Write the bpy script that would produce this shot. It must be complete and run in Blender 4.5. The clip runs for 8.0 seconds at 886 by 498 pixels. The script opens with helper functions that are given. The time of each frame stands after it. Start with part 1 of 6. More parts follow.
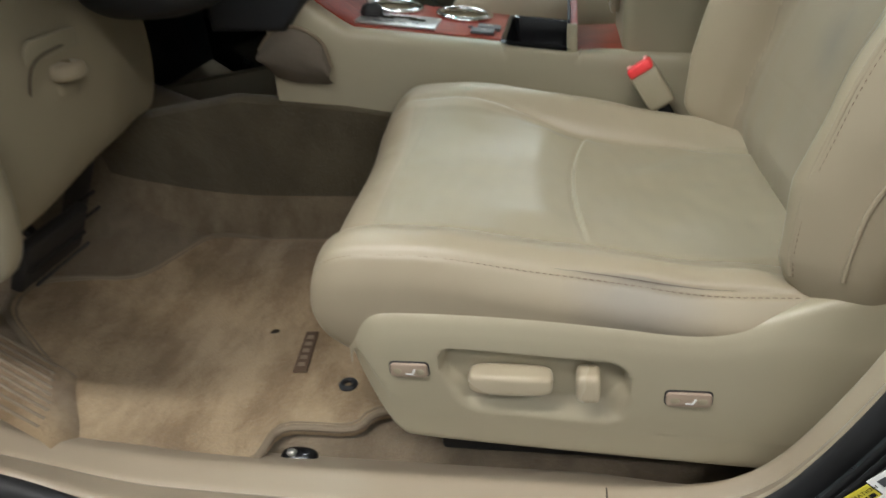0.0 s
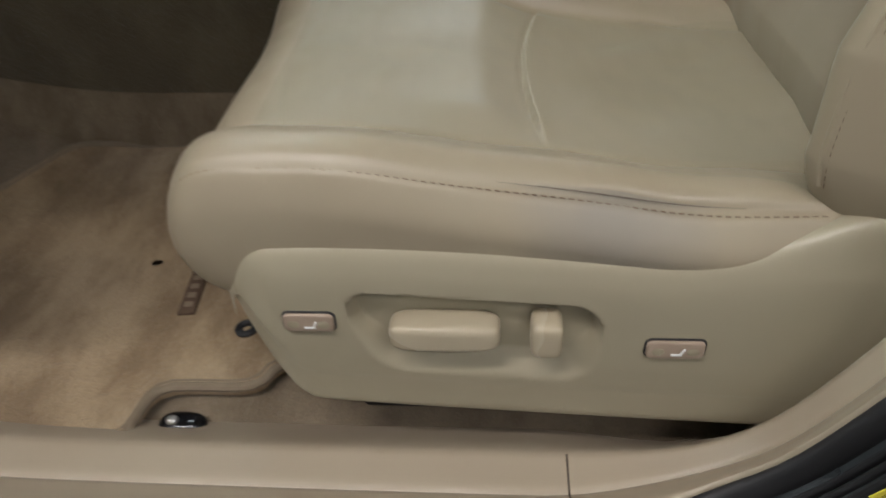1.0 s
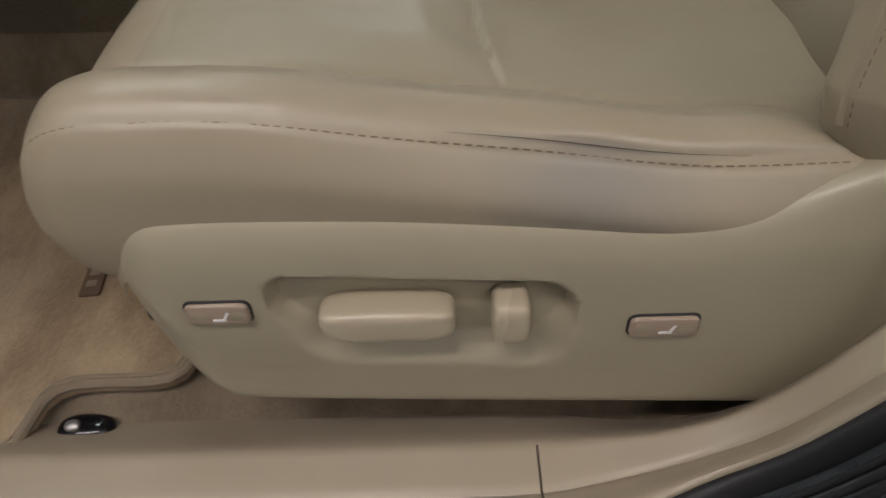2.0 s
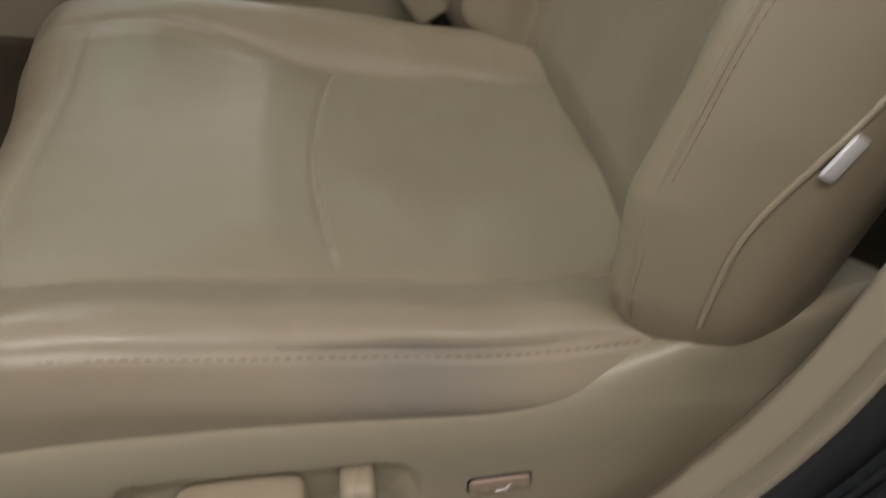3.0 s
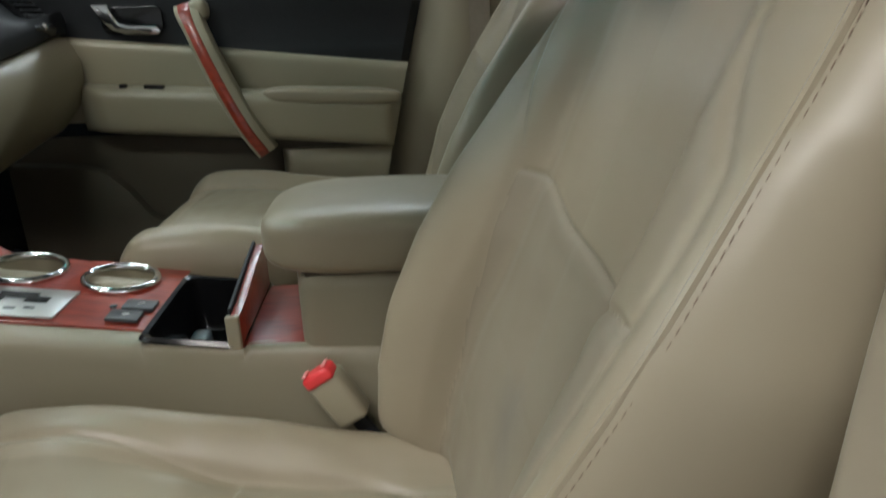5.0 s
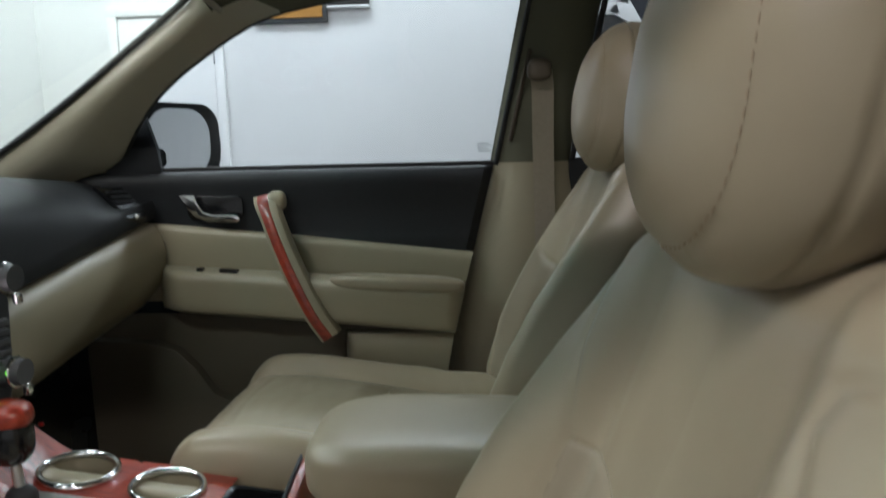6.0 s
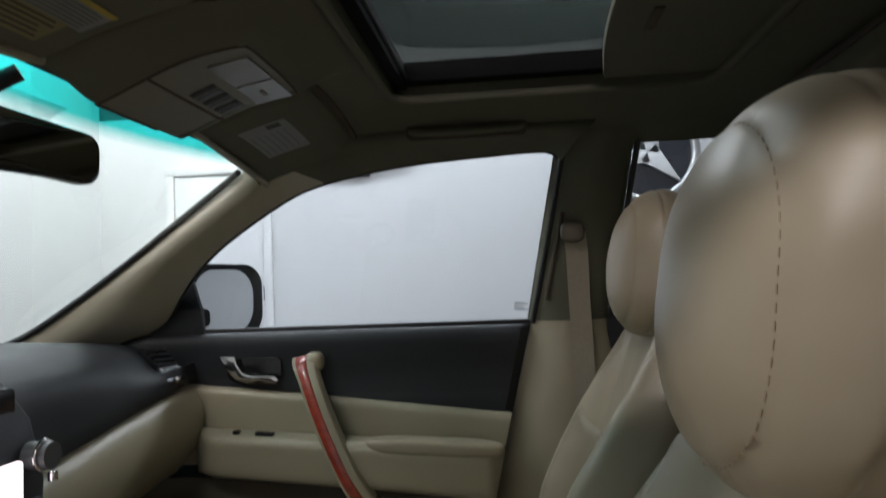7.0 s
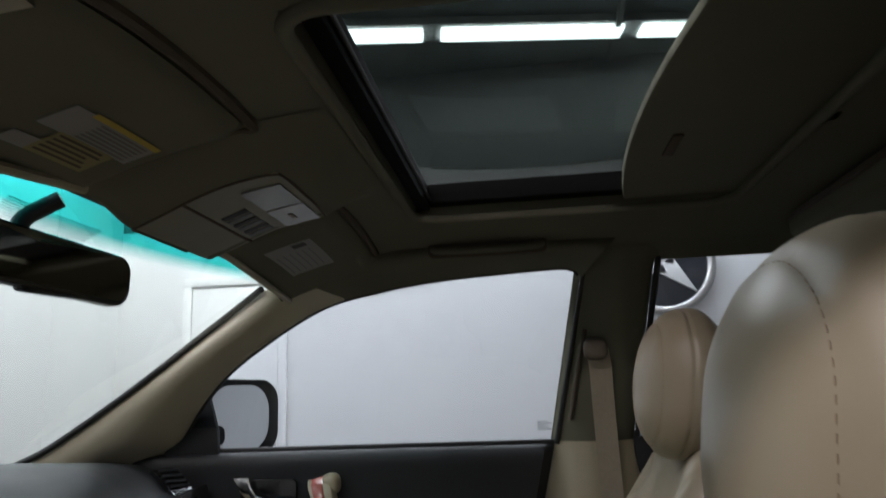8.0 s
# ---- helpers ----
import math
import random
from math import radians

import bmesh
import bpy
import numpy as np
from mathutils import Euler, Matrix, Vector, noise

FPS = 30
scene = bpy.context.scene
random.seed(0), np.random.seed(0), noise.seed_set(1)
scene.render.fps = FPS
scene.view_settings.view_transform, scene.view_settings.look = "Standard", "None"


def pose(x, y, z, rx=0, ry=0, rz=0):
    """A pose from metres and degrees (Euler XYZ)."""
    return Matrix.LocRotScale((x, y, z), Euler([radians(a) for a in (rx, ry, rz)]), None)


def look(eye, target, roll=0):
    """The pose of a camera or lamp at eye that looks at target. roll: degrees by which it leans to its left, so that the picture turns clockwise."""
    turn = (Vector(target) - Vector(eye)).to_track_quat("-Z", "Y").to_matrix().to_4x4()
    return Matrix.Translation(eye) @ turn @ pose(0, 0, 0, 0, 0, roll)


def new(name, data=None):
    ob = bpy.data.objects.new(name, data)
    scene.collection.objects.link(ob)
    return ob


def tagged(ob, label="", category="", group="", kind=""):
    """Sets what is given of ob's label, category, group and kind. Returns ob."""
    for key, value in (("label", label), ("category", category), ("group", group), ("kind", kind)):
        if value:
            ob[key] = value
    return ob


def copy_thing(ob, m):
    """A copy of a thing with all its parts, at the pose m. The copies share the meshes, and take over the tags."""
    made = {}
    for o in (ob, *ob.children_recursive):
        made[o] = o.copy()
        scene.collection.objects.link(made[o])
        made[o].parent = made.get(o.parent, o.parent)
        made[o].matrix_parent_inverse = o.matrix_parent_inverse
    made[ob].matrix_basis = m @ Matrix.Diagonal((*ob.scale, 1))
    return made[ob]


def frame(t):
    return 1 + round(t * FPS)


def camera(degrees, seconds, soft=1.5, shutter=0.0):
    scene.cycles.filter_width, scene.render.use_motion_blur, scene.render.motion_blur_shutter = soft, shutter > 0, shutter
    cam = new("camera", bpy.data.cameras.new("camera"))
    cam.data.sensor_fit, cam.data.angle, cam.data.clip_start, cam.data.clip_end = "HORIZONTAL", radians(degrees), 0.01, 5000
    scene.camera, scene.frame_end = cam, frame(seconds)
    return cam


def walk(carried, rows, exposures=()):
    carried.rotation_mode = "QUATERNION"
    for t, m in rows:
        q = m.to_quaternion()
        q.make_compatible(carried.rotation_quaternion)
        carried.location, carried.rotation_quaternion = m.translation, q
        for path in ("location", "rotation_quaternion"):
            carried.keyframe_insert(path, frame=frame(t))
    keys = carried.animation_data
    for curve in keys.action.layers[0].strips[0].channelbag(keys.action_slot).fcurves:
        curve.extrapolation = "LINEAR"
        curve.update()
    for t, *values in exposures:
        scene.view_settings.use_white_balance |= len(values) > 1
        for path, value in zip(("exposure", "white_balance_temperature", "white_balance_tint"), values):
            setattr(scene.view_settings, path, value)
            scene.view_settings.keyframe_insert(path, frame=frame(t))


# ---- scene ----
cam = camera(65.3, 8.0, shutter=0.5)
PATH = [
    (0, (0.022, -1.245, 0.681), (-0.314, 0.468, -0.295), -4.8),
    (0.5, (0.016, -1.155, 0.636), (-0.221, 0.501, -0.459), -3.8),
    (1, (0.015, -1.065, 0.581), (-0.151, 0.516, -0.632), -3.3),
    (1.2, (-0.005, -1.04, 0.563), (-0.087, 0.516, -0.691), -1.6),
    (2.3, (0.04, -0.951, 0.525), (0.025, 0.522, -0.828), -3.2),
    (2.5, (0.058, -0.941, 0.541), (0.084, 0.555, -0.786), -3.2),
    (3, (0.08, -0.925, 0.64), (0.281, 0.575, -0.668), -0.5),
    (3.5, (0.086, -0.917, 0.723), (0.384, 0.658, -0.474), 0.7),
    (4, (0.165, -0.903, 0.742), (0.404, 0.79, -0.296), -1.5),
    (4.2, (0.186, -0.883, 0.75), (0.372, 0.862, -0.209), -2.0),
    (5.3, (0.263, -0.847, 0.809), (0.322, 1.068, 0.235), -1.7),
    (5.5, (0.266, -0.826, 0.819), (0.28, 1.115, 0.339), -1.4),
    (5.7, (0.28, -0.822, 0.832), (0.235, 1.143, 0.462), -1.1),
    (6, (0.282, -0.816, 0.895), (0.178, 1.159, 0.596), -1.4),
    (6.5, (0.28, -0.816, 0.916), (0.129, 1.176, 0.827), -2.0),
    (7, (0.29, -0.816, 0.939), (0.083, 1.17, 1.043), -2.2),
    (7.5, (0.292, -0.822, 0.95), (0.067, 1.148, 1.214), -2.5),
    (8, (0.276, -0.82, 0.956), (0.046, 1.123, 1.371), -2.1),
]
walk(cam, [(t, look(eye, target, roll)) for t, eye, target, roll in PATH], exposures=[(0, 0.63, 6000, 10), (1, 0.24, 6050, 14), (2.3, -0.04, 6250, 19), (3.5, -0.14, 6300, 18), (4.2, 0.15, 6150, 14), (5.5, 0.30, 5950, 11), (6.5, 0.28, 6000, 15), (8, 0.10, 6050, 19)])

# ---- light ----
world = bpy.data.worlds.new("garage_air")
world.use_nodes = True
world.node_tree.nodes["Background"].inputs[0].default_value = (0.8, 0.9, 1.0, 1)
world.node_tree.nodes["Background"].inputs[1].default_value = 0.02
scene.world = world


# ---- small helpers ----
def v3(x, y, z):
    return Vector((x, y, z))


def sstep(a, b, x):
    t = min(1.0, max(0.0, (x - a) / (b - a)))
    return t * t * (3 - 2 * t)


def lerp_table(table, x):
    return float(np.interp(x, [p[0] for p in table], [p[1] for p in table]))


def spline(points, n, closed=False):
    """A smooth line of n points through the given ones (Catmull-Rom, even in length)."""
    p = np.array(points, float)
    ext = np.vstack([p[-1], p, p[0], p[1]]) if closed else np.vstack([2 * p[0] - p[1], p, 2 * p[-1] - p[-2]])
    fine = []
    for i in range(len(ext) - 3):
        a, b, c, d = ext[i:i + 4]
        for t in np.linspace(0, 1, 16, endpoint=False):
            fine.append(0.5 * (2 * b + (c - a) * t + (2 * a - 5 * b + 4 * c - d) * t * t + (3 * b - a - 3 * c + d) * t ** 3))
    fine.append(p[0] if closed else p[-1])
    fine = np.array(fine)
    run = np.r_[0, np.cumsum(np.linalg.norm(np.diff(fine, axis=0), axis=1))]
    want = np.linspace(0, run[-1], n + 1)[:-1] if closed else np.linspace(0, run[-1], n)
    return np.stack([np.interp(want, run, fine[:, k]) for k in range(p.shape[1])], 1)


def grid_bm(rows, ring=False, caps=False):
    """A skin over rows of points, each row as long as the others."""
    bm = bmesh.new()
    vs = [[bm.verts.new(tuple(map(float, p))) for p in row] for row in rows]
    n = len(vs[0])
    for a, b in zip(vs, vs[1:]):
        for k in range(n if ring else n - 1):
            bm.faces.new((a[k], a[(k + 1) % n], b[(k + 1) % n], b[k]))
    if caps:
        bm.faces.new(vs[0][::-1])
        bm.faces.new(vs[-1])
    bmesh.ops.recalc_face_normals(bm, faces=bm.faces)
    return bm


def tube(points, radius, n=8, closed=False):
    pts = [Vector(p) for p in points]
    rows = []
    side = None
    for i, p in enumerate(pts):
        a = pts[i - 1] if (i or closed) else p
        b = pts[(i + 1) % len(pts)] if (i + 1 < len(pts) or closed) else p
        d = (b - a).normalized()
        if side is None:
            side = d.orthogonal().normalized()
        side = (side - d * side.dot(d)).normalized()
        up = d.cross(side)
        r = radius(i / (len(pts) - 1)) if callable(radius) else radius
        rows.append([p + r * (math.cos(t) * side + math.sin(t) * up) for t in np.linspace(0, 2 * math.pi, n, endpoint=False)])
    if closed:
        rows.append(rows[0])
    return grid_bm(rows, ring=True, caps=not closed)


def rbox(cx, cy, cz, sx, sy, sz, r=0.004, seg=2, turn=None):
    """A box with rounded edges, at a centre, with full sizes."""
    bm = bmesh.new()
    bmesh.ops.create_cube(bm, size=1)
    bmesh.ops.scale(bm, vec=(sx, sy, sz), verts=bm.verts)
    if r > 0:
        bmesh.ops.bevel(bm, geom=bm.edges[:], offset=min(r, 0.49 * min(sx, sy, sz)), segments=seg, profile=0.5, affect="EDGES")
    bmesh.ops.transform(bm, matrix=Matrix.Translation((cx, cy, cz)) @ (turn or Matrix()), verts=bm.verts)
    return bm


def plate(outline, axis, lo, hi, r=0.0, seg=2):
    """A flat piece: an outline in two axes, drawn out along the third from lo to hi."""
    bm = bmesh.new()

    def put(a, b, c):
        return {"x": (c, a, b), "y": (a, c, b), "z": (a, b, c)}[axis]
    low = [bm.verts.new(put(a, b, lo)) for a, b in outline]
    top = [bm.verts.new(put(a, b, hi)) for a, b in outline]
    n = len(low)
    bm.faces.new(low[::-1])
    bm.faces.new(top)
    for k in range(n):
        bm.faces.new((low[k], low[(k + 1) % n], top[(k + 1) % n], top[k]))
    bmesh.ops.recalc_face_normals(bm, faces=bm.faces)
    if r > 0:
        rims = [e for e in bm.edges if (e.verts[0] in low) == (e.verts[1] in low)]
        bmesh.ops.bevel(bm, geom=rims, offset=r, segments=seg, profile=0.5, affect="EDGES")
    return bm


def roundrect(cx, cy, w, h, r, n=5):
    out = []
    for qx, qy, a0 in ((1, 1, 0), (-1, 1, 90), (-1, -1, 180), (1, -1, 270)):
        for k in range(n + 1):
            a = radians(a0 + 90 * k / n)
            out.append((cx + qx * (w / 2 - r) + r * math.cos(a), cy + qy * (h / 2 - r) + r * math.sin(a)))
    return out


def blob(c, size, power=2.6, nu=40, nv=60, shape=None):
    """A full, rounded body (superellipsoid) of half sizes, its poles up and down."""
    def sp(t, e):
        return math.copysign(abs(t) ** (2 / e), t)
    rows = []
    for i in range(nu + 1):
        a = -math.pi / 2 + math.pi * i / nu
        a = max(-math.pi / 2 + 0.02, min(math.pi / 2 - 0.02, a))
        row = []
        for k in range(nv):
            b = 2 * math.pi * k / nv
            p = [sp(math.cos(a), power) * sp(math.cos(b), power), sp(math.cos(a), power) * sp(math.sin(b), power), sp(math.sin(a), power)]
            q = Vector((c[0] + size[0] * p[0], c[1] + size[1] * p[1], c[2] + size[2] * p[2]))
            row.append(shape(q, p) if shape else q)
        rows.append(row)
    return grid_bm(rows, ring=True, caps=True)


def dashes(points, length=0.0042, gap=0.0026, r=0.0007):
    """Stitches: short threads along a line of points."""
    pts = np.array(points, float)
    run = np.r_[0, np.cumsum(np.linalg.norm(np.diff(pts, axis=0), axis=1))]
    bm = bmesh.new()
    s = 0.0
    while s + length < run[-1]:
        e = [Vector([np.interp(q, run, pts[:, k]) for k in range(3)]) for q in (s, s + length)]
        d = (e[1] - e[0]).normalized()
        a = d.orthogonal().normalized()
        b = d.cross(a)
        low, top = ([bm.verts.new(p + r * (math.cos(t) * a + math.sin(t) * b)) for t in (0.8, 2.4, 3.9, 5.5)] for p in e)
        for k in range(4):
            bm.faces.new((low[k], low[(k + 1) % 4], top[(k + 1) % 4], top[k]))
        bm.faces.new(low[::-1]), bm.faces.new(top)
        s += length + gap
    bmesh.ops.recalc_face_normals(bm, faces=bm.faces)
    return bm


def joined(*bms):
    out = bmesh.new()
    for b in bms:
        me = bpy.data.meshes.new("joint")
        b.to_mesh(me)
        out.from_mesh(me)
        b.free()
        bpy.data.meshes.remove(me)
    return out


def to_mesh(name, bm, mats, flat=False):
    me = bpy.data.meshes.new(name)
    bm.to_mesh(me)
    bm.free()
    for m in (mats if isinstance(mats, (list, tuple)) else [mats]):
        me.materials.append(m)
    for p in me.polygons:
        p.use_smooth = True
    if not flat:
        me.set_sharp_from_angle(angle=radians(42))
    else:
        for p in me.polygons:
            p.use_smooth = False
    return me


def thing(name, base, label, category, group="", kind=""):
    ob = new(name)
    ob.empty_display_size = 0.05
    ob.matrix_basis = Matrix.Translation(base)
    return tagged(ob, label, category, group, kind)


def part(name, bm, mat, parent, label="", flat=False):
    ob = new(name, to_mesh(name, bm, mat, flat))
    ob.parent = parent
    if parent.parent is None and parent.type == "EMPTY":
        ob.matrix_parent_inverse = parent.matrix_basis.inverted()
    return tagged(ob, label)


def solid(name, bm, mat, label, category, kind="", group="", flat=False):
    return tagged(new(name, to_mesh(name, bm, mat, flat)), label, category, group, kind)


# ---- materials ----
def nodes_of(name):
    m = bpy.data.materials.new(name)
    m.use_nodes = True
    t = m.node_tree
    return m, t, t.nodes["Principled BSDF"]


def noise_node(t, scale, detail=4.0, rough=0.55, stretch=None):
    co = t.nodes.new("ShaderNodeTexCoord")
    n = t.nodes.new("ShaderNodeTexNoise")
    n.inputs["Scale"].default_value, n.inputs["Detail"].default_value, n.inputs["Roughness"].default_value = scale, detail, rough
    if stretch:
        mp = t.nodes.new("ShaderNodeMapping")
        mp.inputs["Scale"].default_value = stretch
        t.links.new(co.outputs["Object"], mp.inputs[0])
        t.links.new(mp.outputs[0], n.inputs["Vector"])
    else:
        t.links.new(co.outputs["Object"], n.inputs["Vector"])
    return n


def ramp(t, source, lo, hi, c0, c1):
    r = t.nodes.new("ShaderNodeValToRGB")
    r.color_ramp.elements[0].position, r.color_ramp.elements[1].position = lo, hi
    r.color_ramp.elements[0].color, r.color_ramp.elements[1].color = (*c0, 1), (*c1, 1)
    t.links.new(source, r.inputs[0])
    return r.outputs[0]


def blend(t, fac, a, b, mode="MIX"):
    m = t.nodes.new("ShaderNodeMix")
    m.data_type, m.blend_type = "RGBA", mode
    for sock, val in ((m.inputs[0], fac), (m.inputs[6], a), (m.inputs[7], b)):
        if isinstance(val, (int, float)):
            sock.default_value = val
        elif isinstance(val, tuple):
            sock.default_value = (*val, 1)
        else:
            t.links.new(val, sock)
    return m.outputs[2]


def add_bump(t, bsdf, source, strength, distance, after=None):
    b = t.nodes.new("ShaderNodeBump")
    b.inputs["Strength"].default_value, b.inputs["Distance"].default_value = strength, distance
    t.links.new(source, b.inputs["Height"])
    if after:
        t.links.new(after, b.inputs["Normal"])
    t.links.new(b.outputs[0], bsdf.inputs["Normal"])
    return b.outputs[0]


def surface(name, base, rough=0.5, metal=0.0, vary=0.1, scale=6.0, grain=0.0, grain_scale=600.0, relief=0.0003, coat=0.0, spec=0.5, dirt=None):
    """A plain material with broad and fine variation of colour, gloss and relief."""
    m, t, b = nodes_of(name)
    broad, fine = noise_node(t, scale, 2), noise_node(t, scale * 22, 3)
    lo, hi = tuple(c * (1 - vary) for c in base), tuple(min(1, c * (1 + vary)) for c in base)
    col = ramp(t, broad.outputs[0], 0.12, 0.88, lo, hi)
    if grain:
        col = blend(t, 0.5, col, ramp(t, fine.outputs[0], 0.3, 0.7, lo, hi))
    if dirt:
        spots = noise_node(t, scale * 2.3, 6, 0.65)
        col = blend(t, ramp(t, spots.outputs[0], 0.5, 0.72, (0, 0, 0), (0.6, 0.6, 0.6)), col, dirt)
    t.links.new(col, b.inputs["Base Color"])
    t.links.new(ramp(t, noise_node(t, scale * 1.7, 2).outputs[0], 0.08, 0.92, (max(0, rough - 0.06),) * 3, (min(1, rough + 0.08),) * 3), b.inputs["Roughness"])
    b.inputs["Metallic"].default_value, b.inputs["Coat Weight"].default_value, b.inputs["Specular IOR Level"].default_value = metal, coat, spec
    if grain:
        add_bump(t, b, noise_node(t, grain_scale, 3).outputs[0], grain, relief)
    return m


def leather(name, base, grey, rough=0.34, stain=None, holes=False):
    """Hide with a fine pebble grain, soft creases, a duller tone where it is worn."""
    m, t, b = nodes_of(name)
    broad, mid = noise_node(t, 3.5, 2), noise_node(t, 9, 2)
    col = ramp(t, broad.outputs[0], 0.14, 0.86, base, grey)
    col = blend(t, 0.35, col, ramp(t, mid.outputs[0], 0.1, 0.9, tuple(c * 0.84 for c in base), tuple(c * 1.12 for c in base)))
    if stain:
        place, radius, tone = stain
        co = t.nodes.new("ShaderNodeTexCoord")
        warp = t.nodes.new("ShaderNodeVectorMath")
        warp.operation = "MULTIPLY_ADD"
        warp.inputs[1].default_value = (0.06, 0.06, 0.06)
        t.links.new(noise_node(t, 16, 5).outputs["Color"], warp.inputs[0])
        t.links.new(co.outputs["Object"], warp.inputs[2])
        far = t.nodes.new("ShaderNodeVectorMath")
        far.operation = "DISTANCE"
        far.inputs[1].default_value = tuple(c + 0.03 for c in place)
        t.links.new(warp.outputs[0], far.inputs[0])
        col = blend(t, ramp(t, far.outputs["Value"], radius * 0.25, radius, (0.55,) * 3, (0, 0, 0)), col, tone)
    t.links.new(col, b.inputs["Base Color"])
    t.links.new(ramp(t, mid.outputs[0], 0.08, 0.92, (rough - 0.10,) * 3, (rough + 0.14,) * 3), b.inputs["Roughness"])
    b.inputs["Specular IOR Level"].default_value = 0.5
    first = add_bump(t, b, noise_node(t, 26, 1, 0.5).outputs[0], 0.16, 0.0016)
    add_bump(t, b, broad.outputs[0], 0.25, 0.008, first)
    return m


def carpet(name, base, dark, light):
    m, t, b = nodes_of(name)
    pile, tuft, blot, broad = noise_node(t, 900, 2), noise_node(t, 160, 4), noise_node(t, 6.5, 7, 0.68, (1.6, 0.8, 1)), noise_node(t, 4.5, 5)
    col = ramp(t, broad.outputs[0], 0.35, 0.65, base, light)
    col = blend(t, 0.35, col, ramp(t, tuft.outputs[0], 0.3, 0.7, tuple(c * 0.7 for c in base), tuple(c * 1.25 for c in base)))
    col = blend(t, 0.3, col, ramp(t, pile.outputs[0], 0.25, 0.75, tuple(c * 0.55 for c in base), tuple(c * 1.4 for c in base)))
    col = blend(t, ramp(t, blot.outputs[0], 0.42, 0.60, (0, 0, 0), (0.70,) * 3), col, dark)
    t.links.new(col, b.inputs["Base Color"])
    b.inputs["Roughness"].default_value, b.inputs["Specular IOR Level"].default_value = 0.95, 0.1
    b.inputs["Sheen Weight"].default_value = 0.25
    add_bump(t, b, tuft.outputs[0], 0.5, 0.004, add_bump(t, b, pile.outputs[0], 0.6, 0.002))
    return m


def wood_gloss(name):
    m, t, b = nodes_of(name)
    grain, figure = noise_node(t, 26, 6, 0.6, (1, 6, 3)), noise_node(t, 5, 3, 0.5, (1, 3, 1))
    col = ramp(t, grain.outputs[0], 0.35, 0.66, (0.13, 0.014, 0.007), (0.38, 0.045, 0.018))
    col = blend(t, 0.4, col, ramp(t, figure.outputs[0], 0.35, 0.65, (0.12, 0.012, 0.007), (0.40, 0.05, 0.02)))
    t.links.new(col, b.inputs["Base Color"])
    b.inputs["Roughness"].default_value, b.inputs["Coat Weight"].default_value, b.inputs["Coat Roughness"].default_value = 0.30, 0.4, 0.10
    return m


def pane(name, tint, gloss=0.9, top=None):
    """Window glass: a tinted clear sheet with the gloss of a polished face; top: a coloured band from one height up."""
    m, t, b = nodes_of(name)
    t.nodes.remove(b)
    clear, shine, mix = t.nodes.new("ShaderNodeBsdfTransparent"), t.nodes.new("ShaderNodeBsdfGlossy"), t.nodes.new("ShaderNodeMixShader")
    clear.inputs[0].default_value = (*tint, 1)
    if top:
        z0, z1, tone = top
        co, cut = t.nodes.new("ShaderNodeTexCoord"), t.nodes.new("ShaderNodeSeparateXYZ")
        t.links.new(co.outputs["Object"], cut.inputs[0])
        mp = t.nodes.new("ShaderNodeMapRange")
        mp.inputs[1].default_value, mp.inputs[2].default_value = z0, z1
        t.links.new(cut.outputs[2], mp.inputs[0])
        t.links.new(blend(t, mp.outputs[0], tint, tone), clear.inputs[0])
    shine.inputs["Roughness"].default_value = 0.02
    shine.inputs[0].default_value = (gloss, gloss, gloss, 1)
    fr, up = t.nodes.new("ShaderNodeLayerWeight"), t.nodes.new("ShaderNodeMath")
    fr.inputs[0].default_value = 0.5
    up.operation, up.inputs[1].default_value = "POWER", 4.5
    lift = t.nodes.new("ShaderNodeMapRange")
    lift.inputs[3].default_value, lift.inputs[4].default_value = 0.045, 0.8
    t.links.new(fr.outputs["Facing"], up.inputs[0])
    t.links.new(up.outputs[0], lift.inputs[0])
    t.links.new(lift.outputs[0], mix.inputs[0])
    t.links.new(clear.outputs[0], mix.inputs[1])
    t.links.new(shine.outputs[0], mix.inputs[2])
    t.links.new(mix.outputs[0], t.nodes["Material Output"].inputs[0])
    return m


def glow(name, tone, strength):
    m, t, b = nodes_of(name)
    b.inputs["Base Color"].default_value = (*tone, 1)
    b.inputs["Emission Color"].default_value = (*tone, 1)
    b.inputs["Emission Strength"].default_value = strength
    return m


TAN, TAN_GREY = (0.332, 0.277, 0.192), (0.298, 0.257, 0.182)
hide = leather("beige_leather", TAN, TAN_GREY)
hide_side = leather("beige_leather_side", TAN, TAN_GREY, 0.40, ((0.10, -0.635, 0.275), 0.085, (0.215, 0.200, 0.182)))
hide_worn = leather("beige_leather_worn", (0.300, 0.259, 0.180), (0.270, 0.241, 0.171), 0.42)
hide_back = leather("beige_leather_back", (0.275, 0.230, 0.163), (0.245, 0.214, 0.157), 0.46, ((0.30, -0.40, 0.47), 0.055, (0.17, 0.158, 0.137)))
thread = surface("tan_thread", (0.17, 0.12, 0.08), 0.8)
thread_pale = surface("pale_tan_thread", (0.29, 0.225, 0.155), 0.8)
# dark tone for seams and slots, also for shade drawn into gaps
seam_dark = surface("seam_and_gap_shade", (0.07, 0.055, 0.04), 0.9)


def moulded(name, base, rough):
    """Plain moulded plastic: one colour with a fine leathery grain."""
    m, t, b = nodes_of(name)
    b.inputs["Base Color"].default_value = (*base, 1)
    b.inputs["Roughness"].default_value = rough
    add_bump(t, b, noise_node(t, 1300, 2).outputs[0], 0.10, 0.0002)
    return m


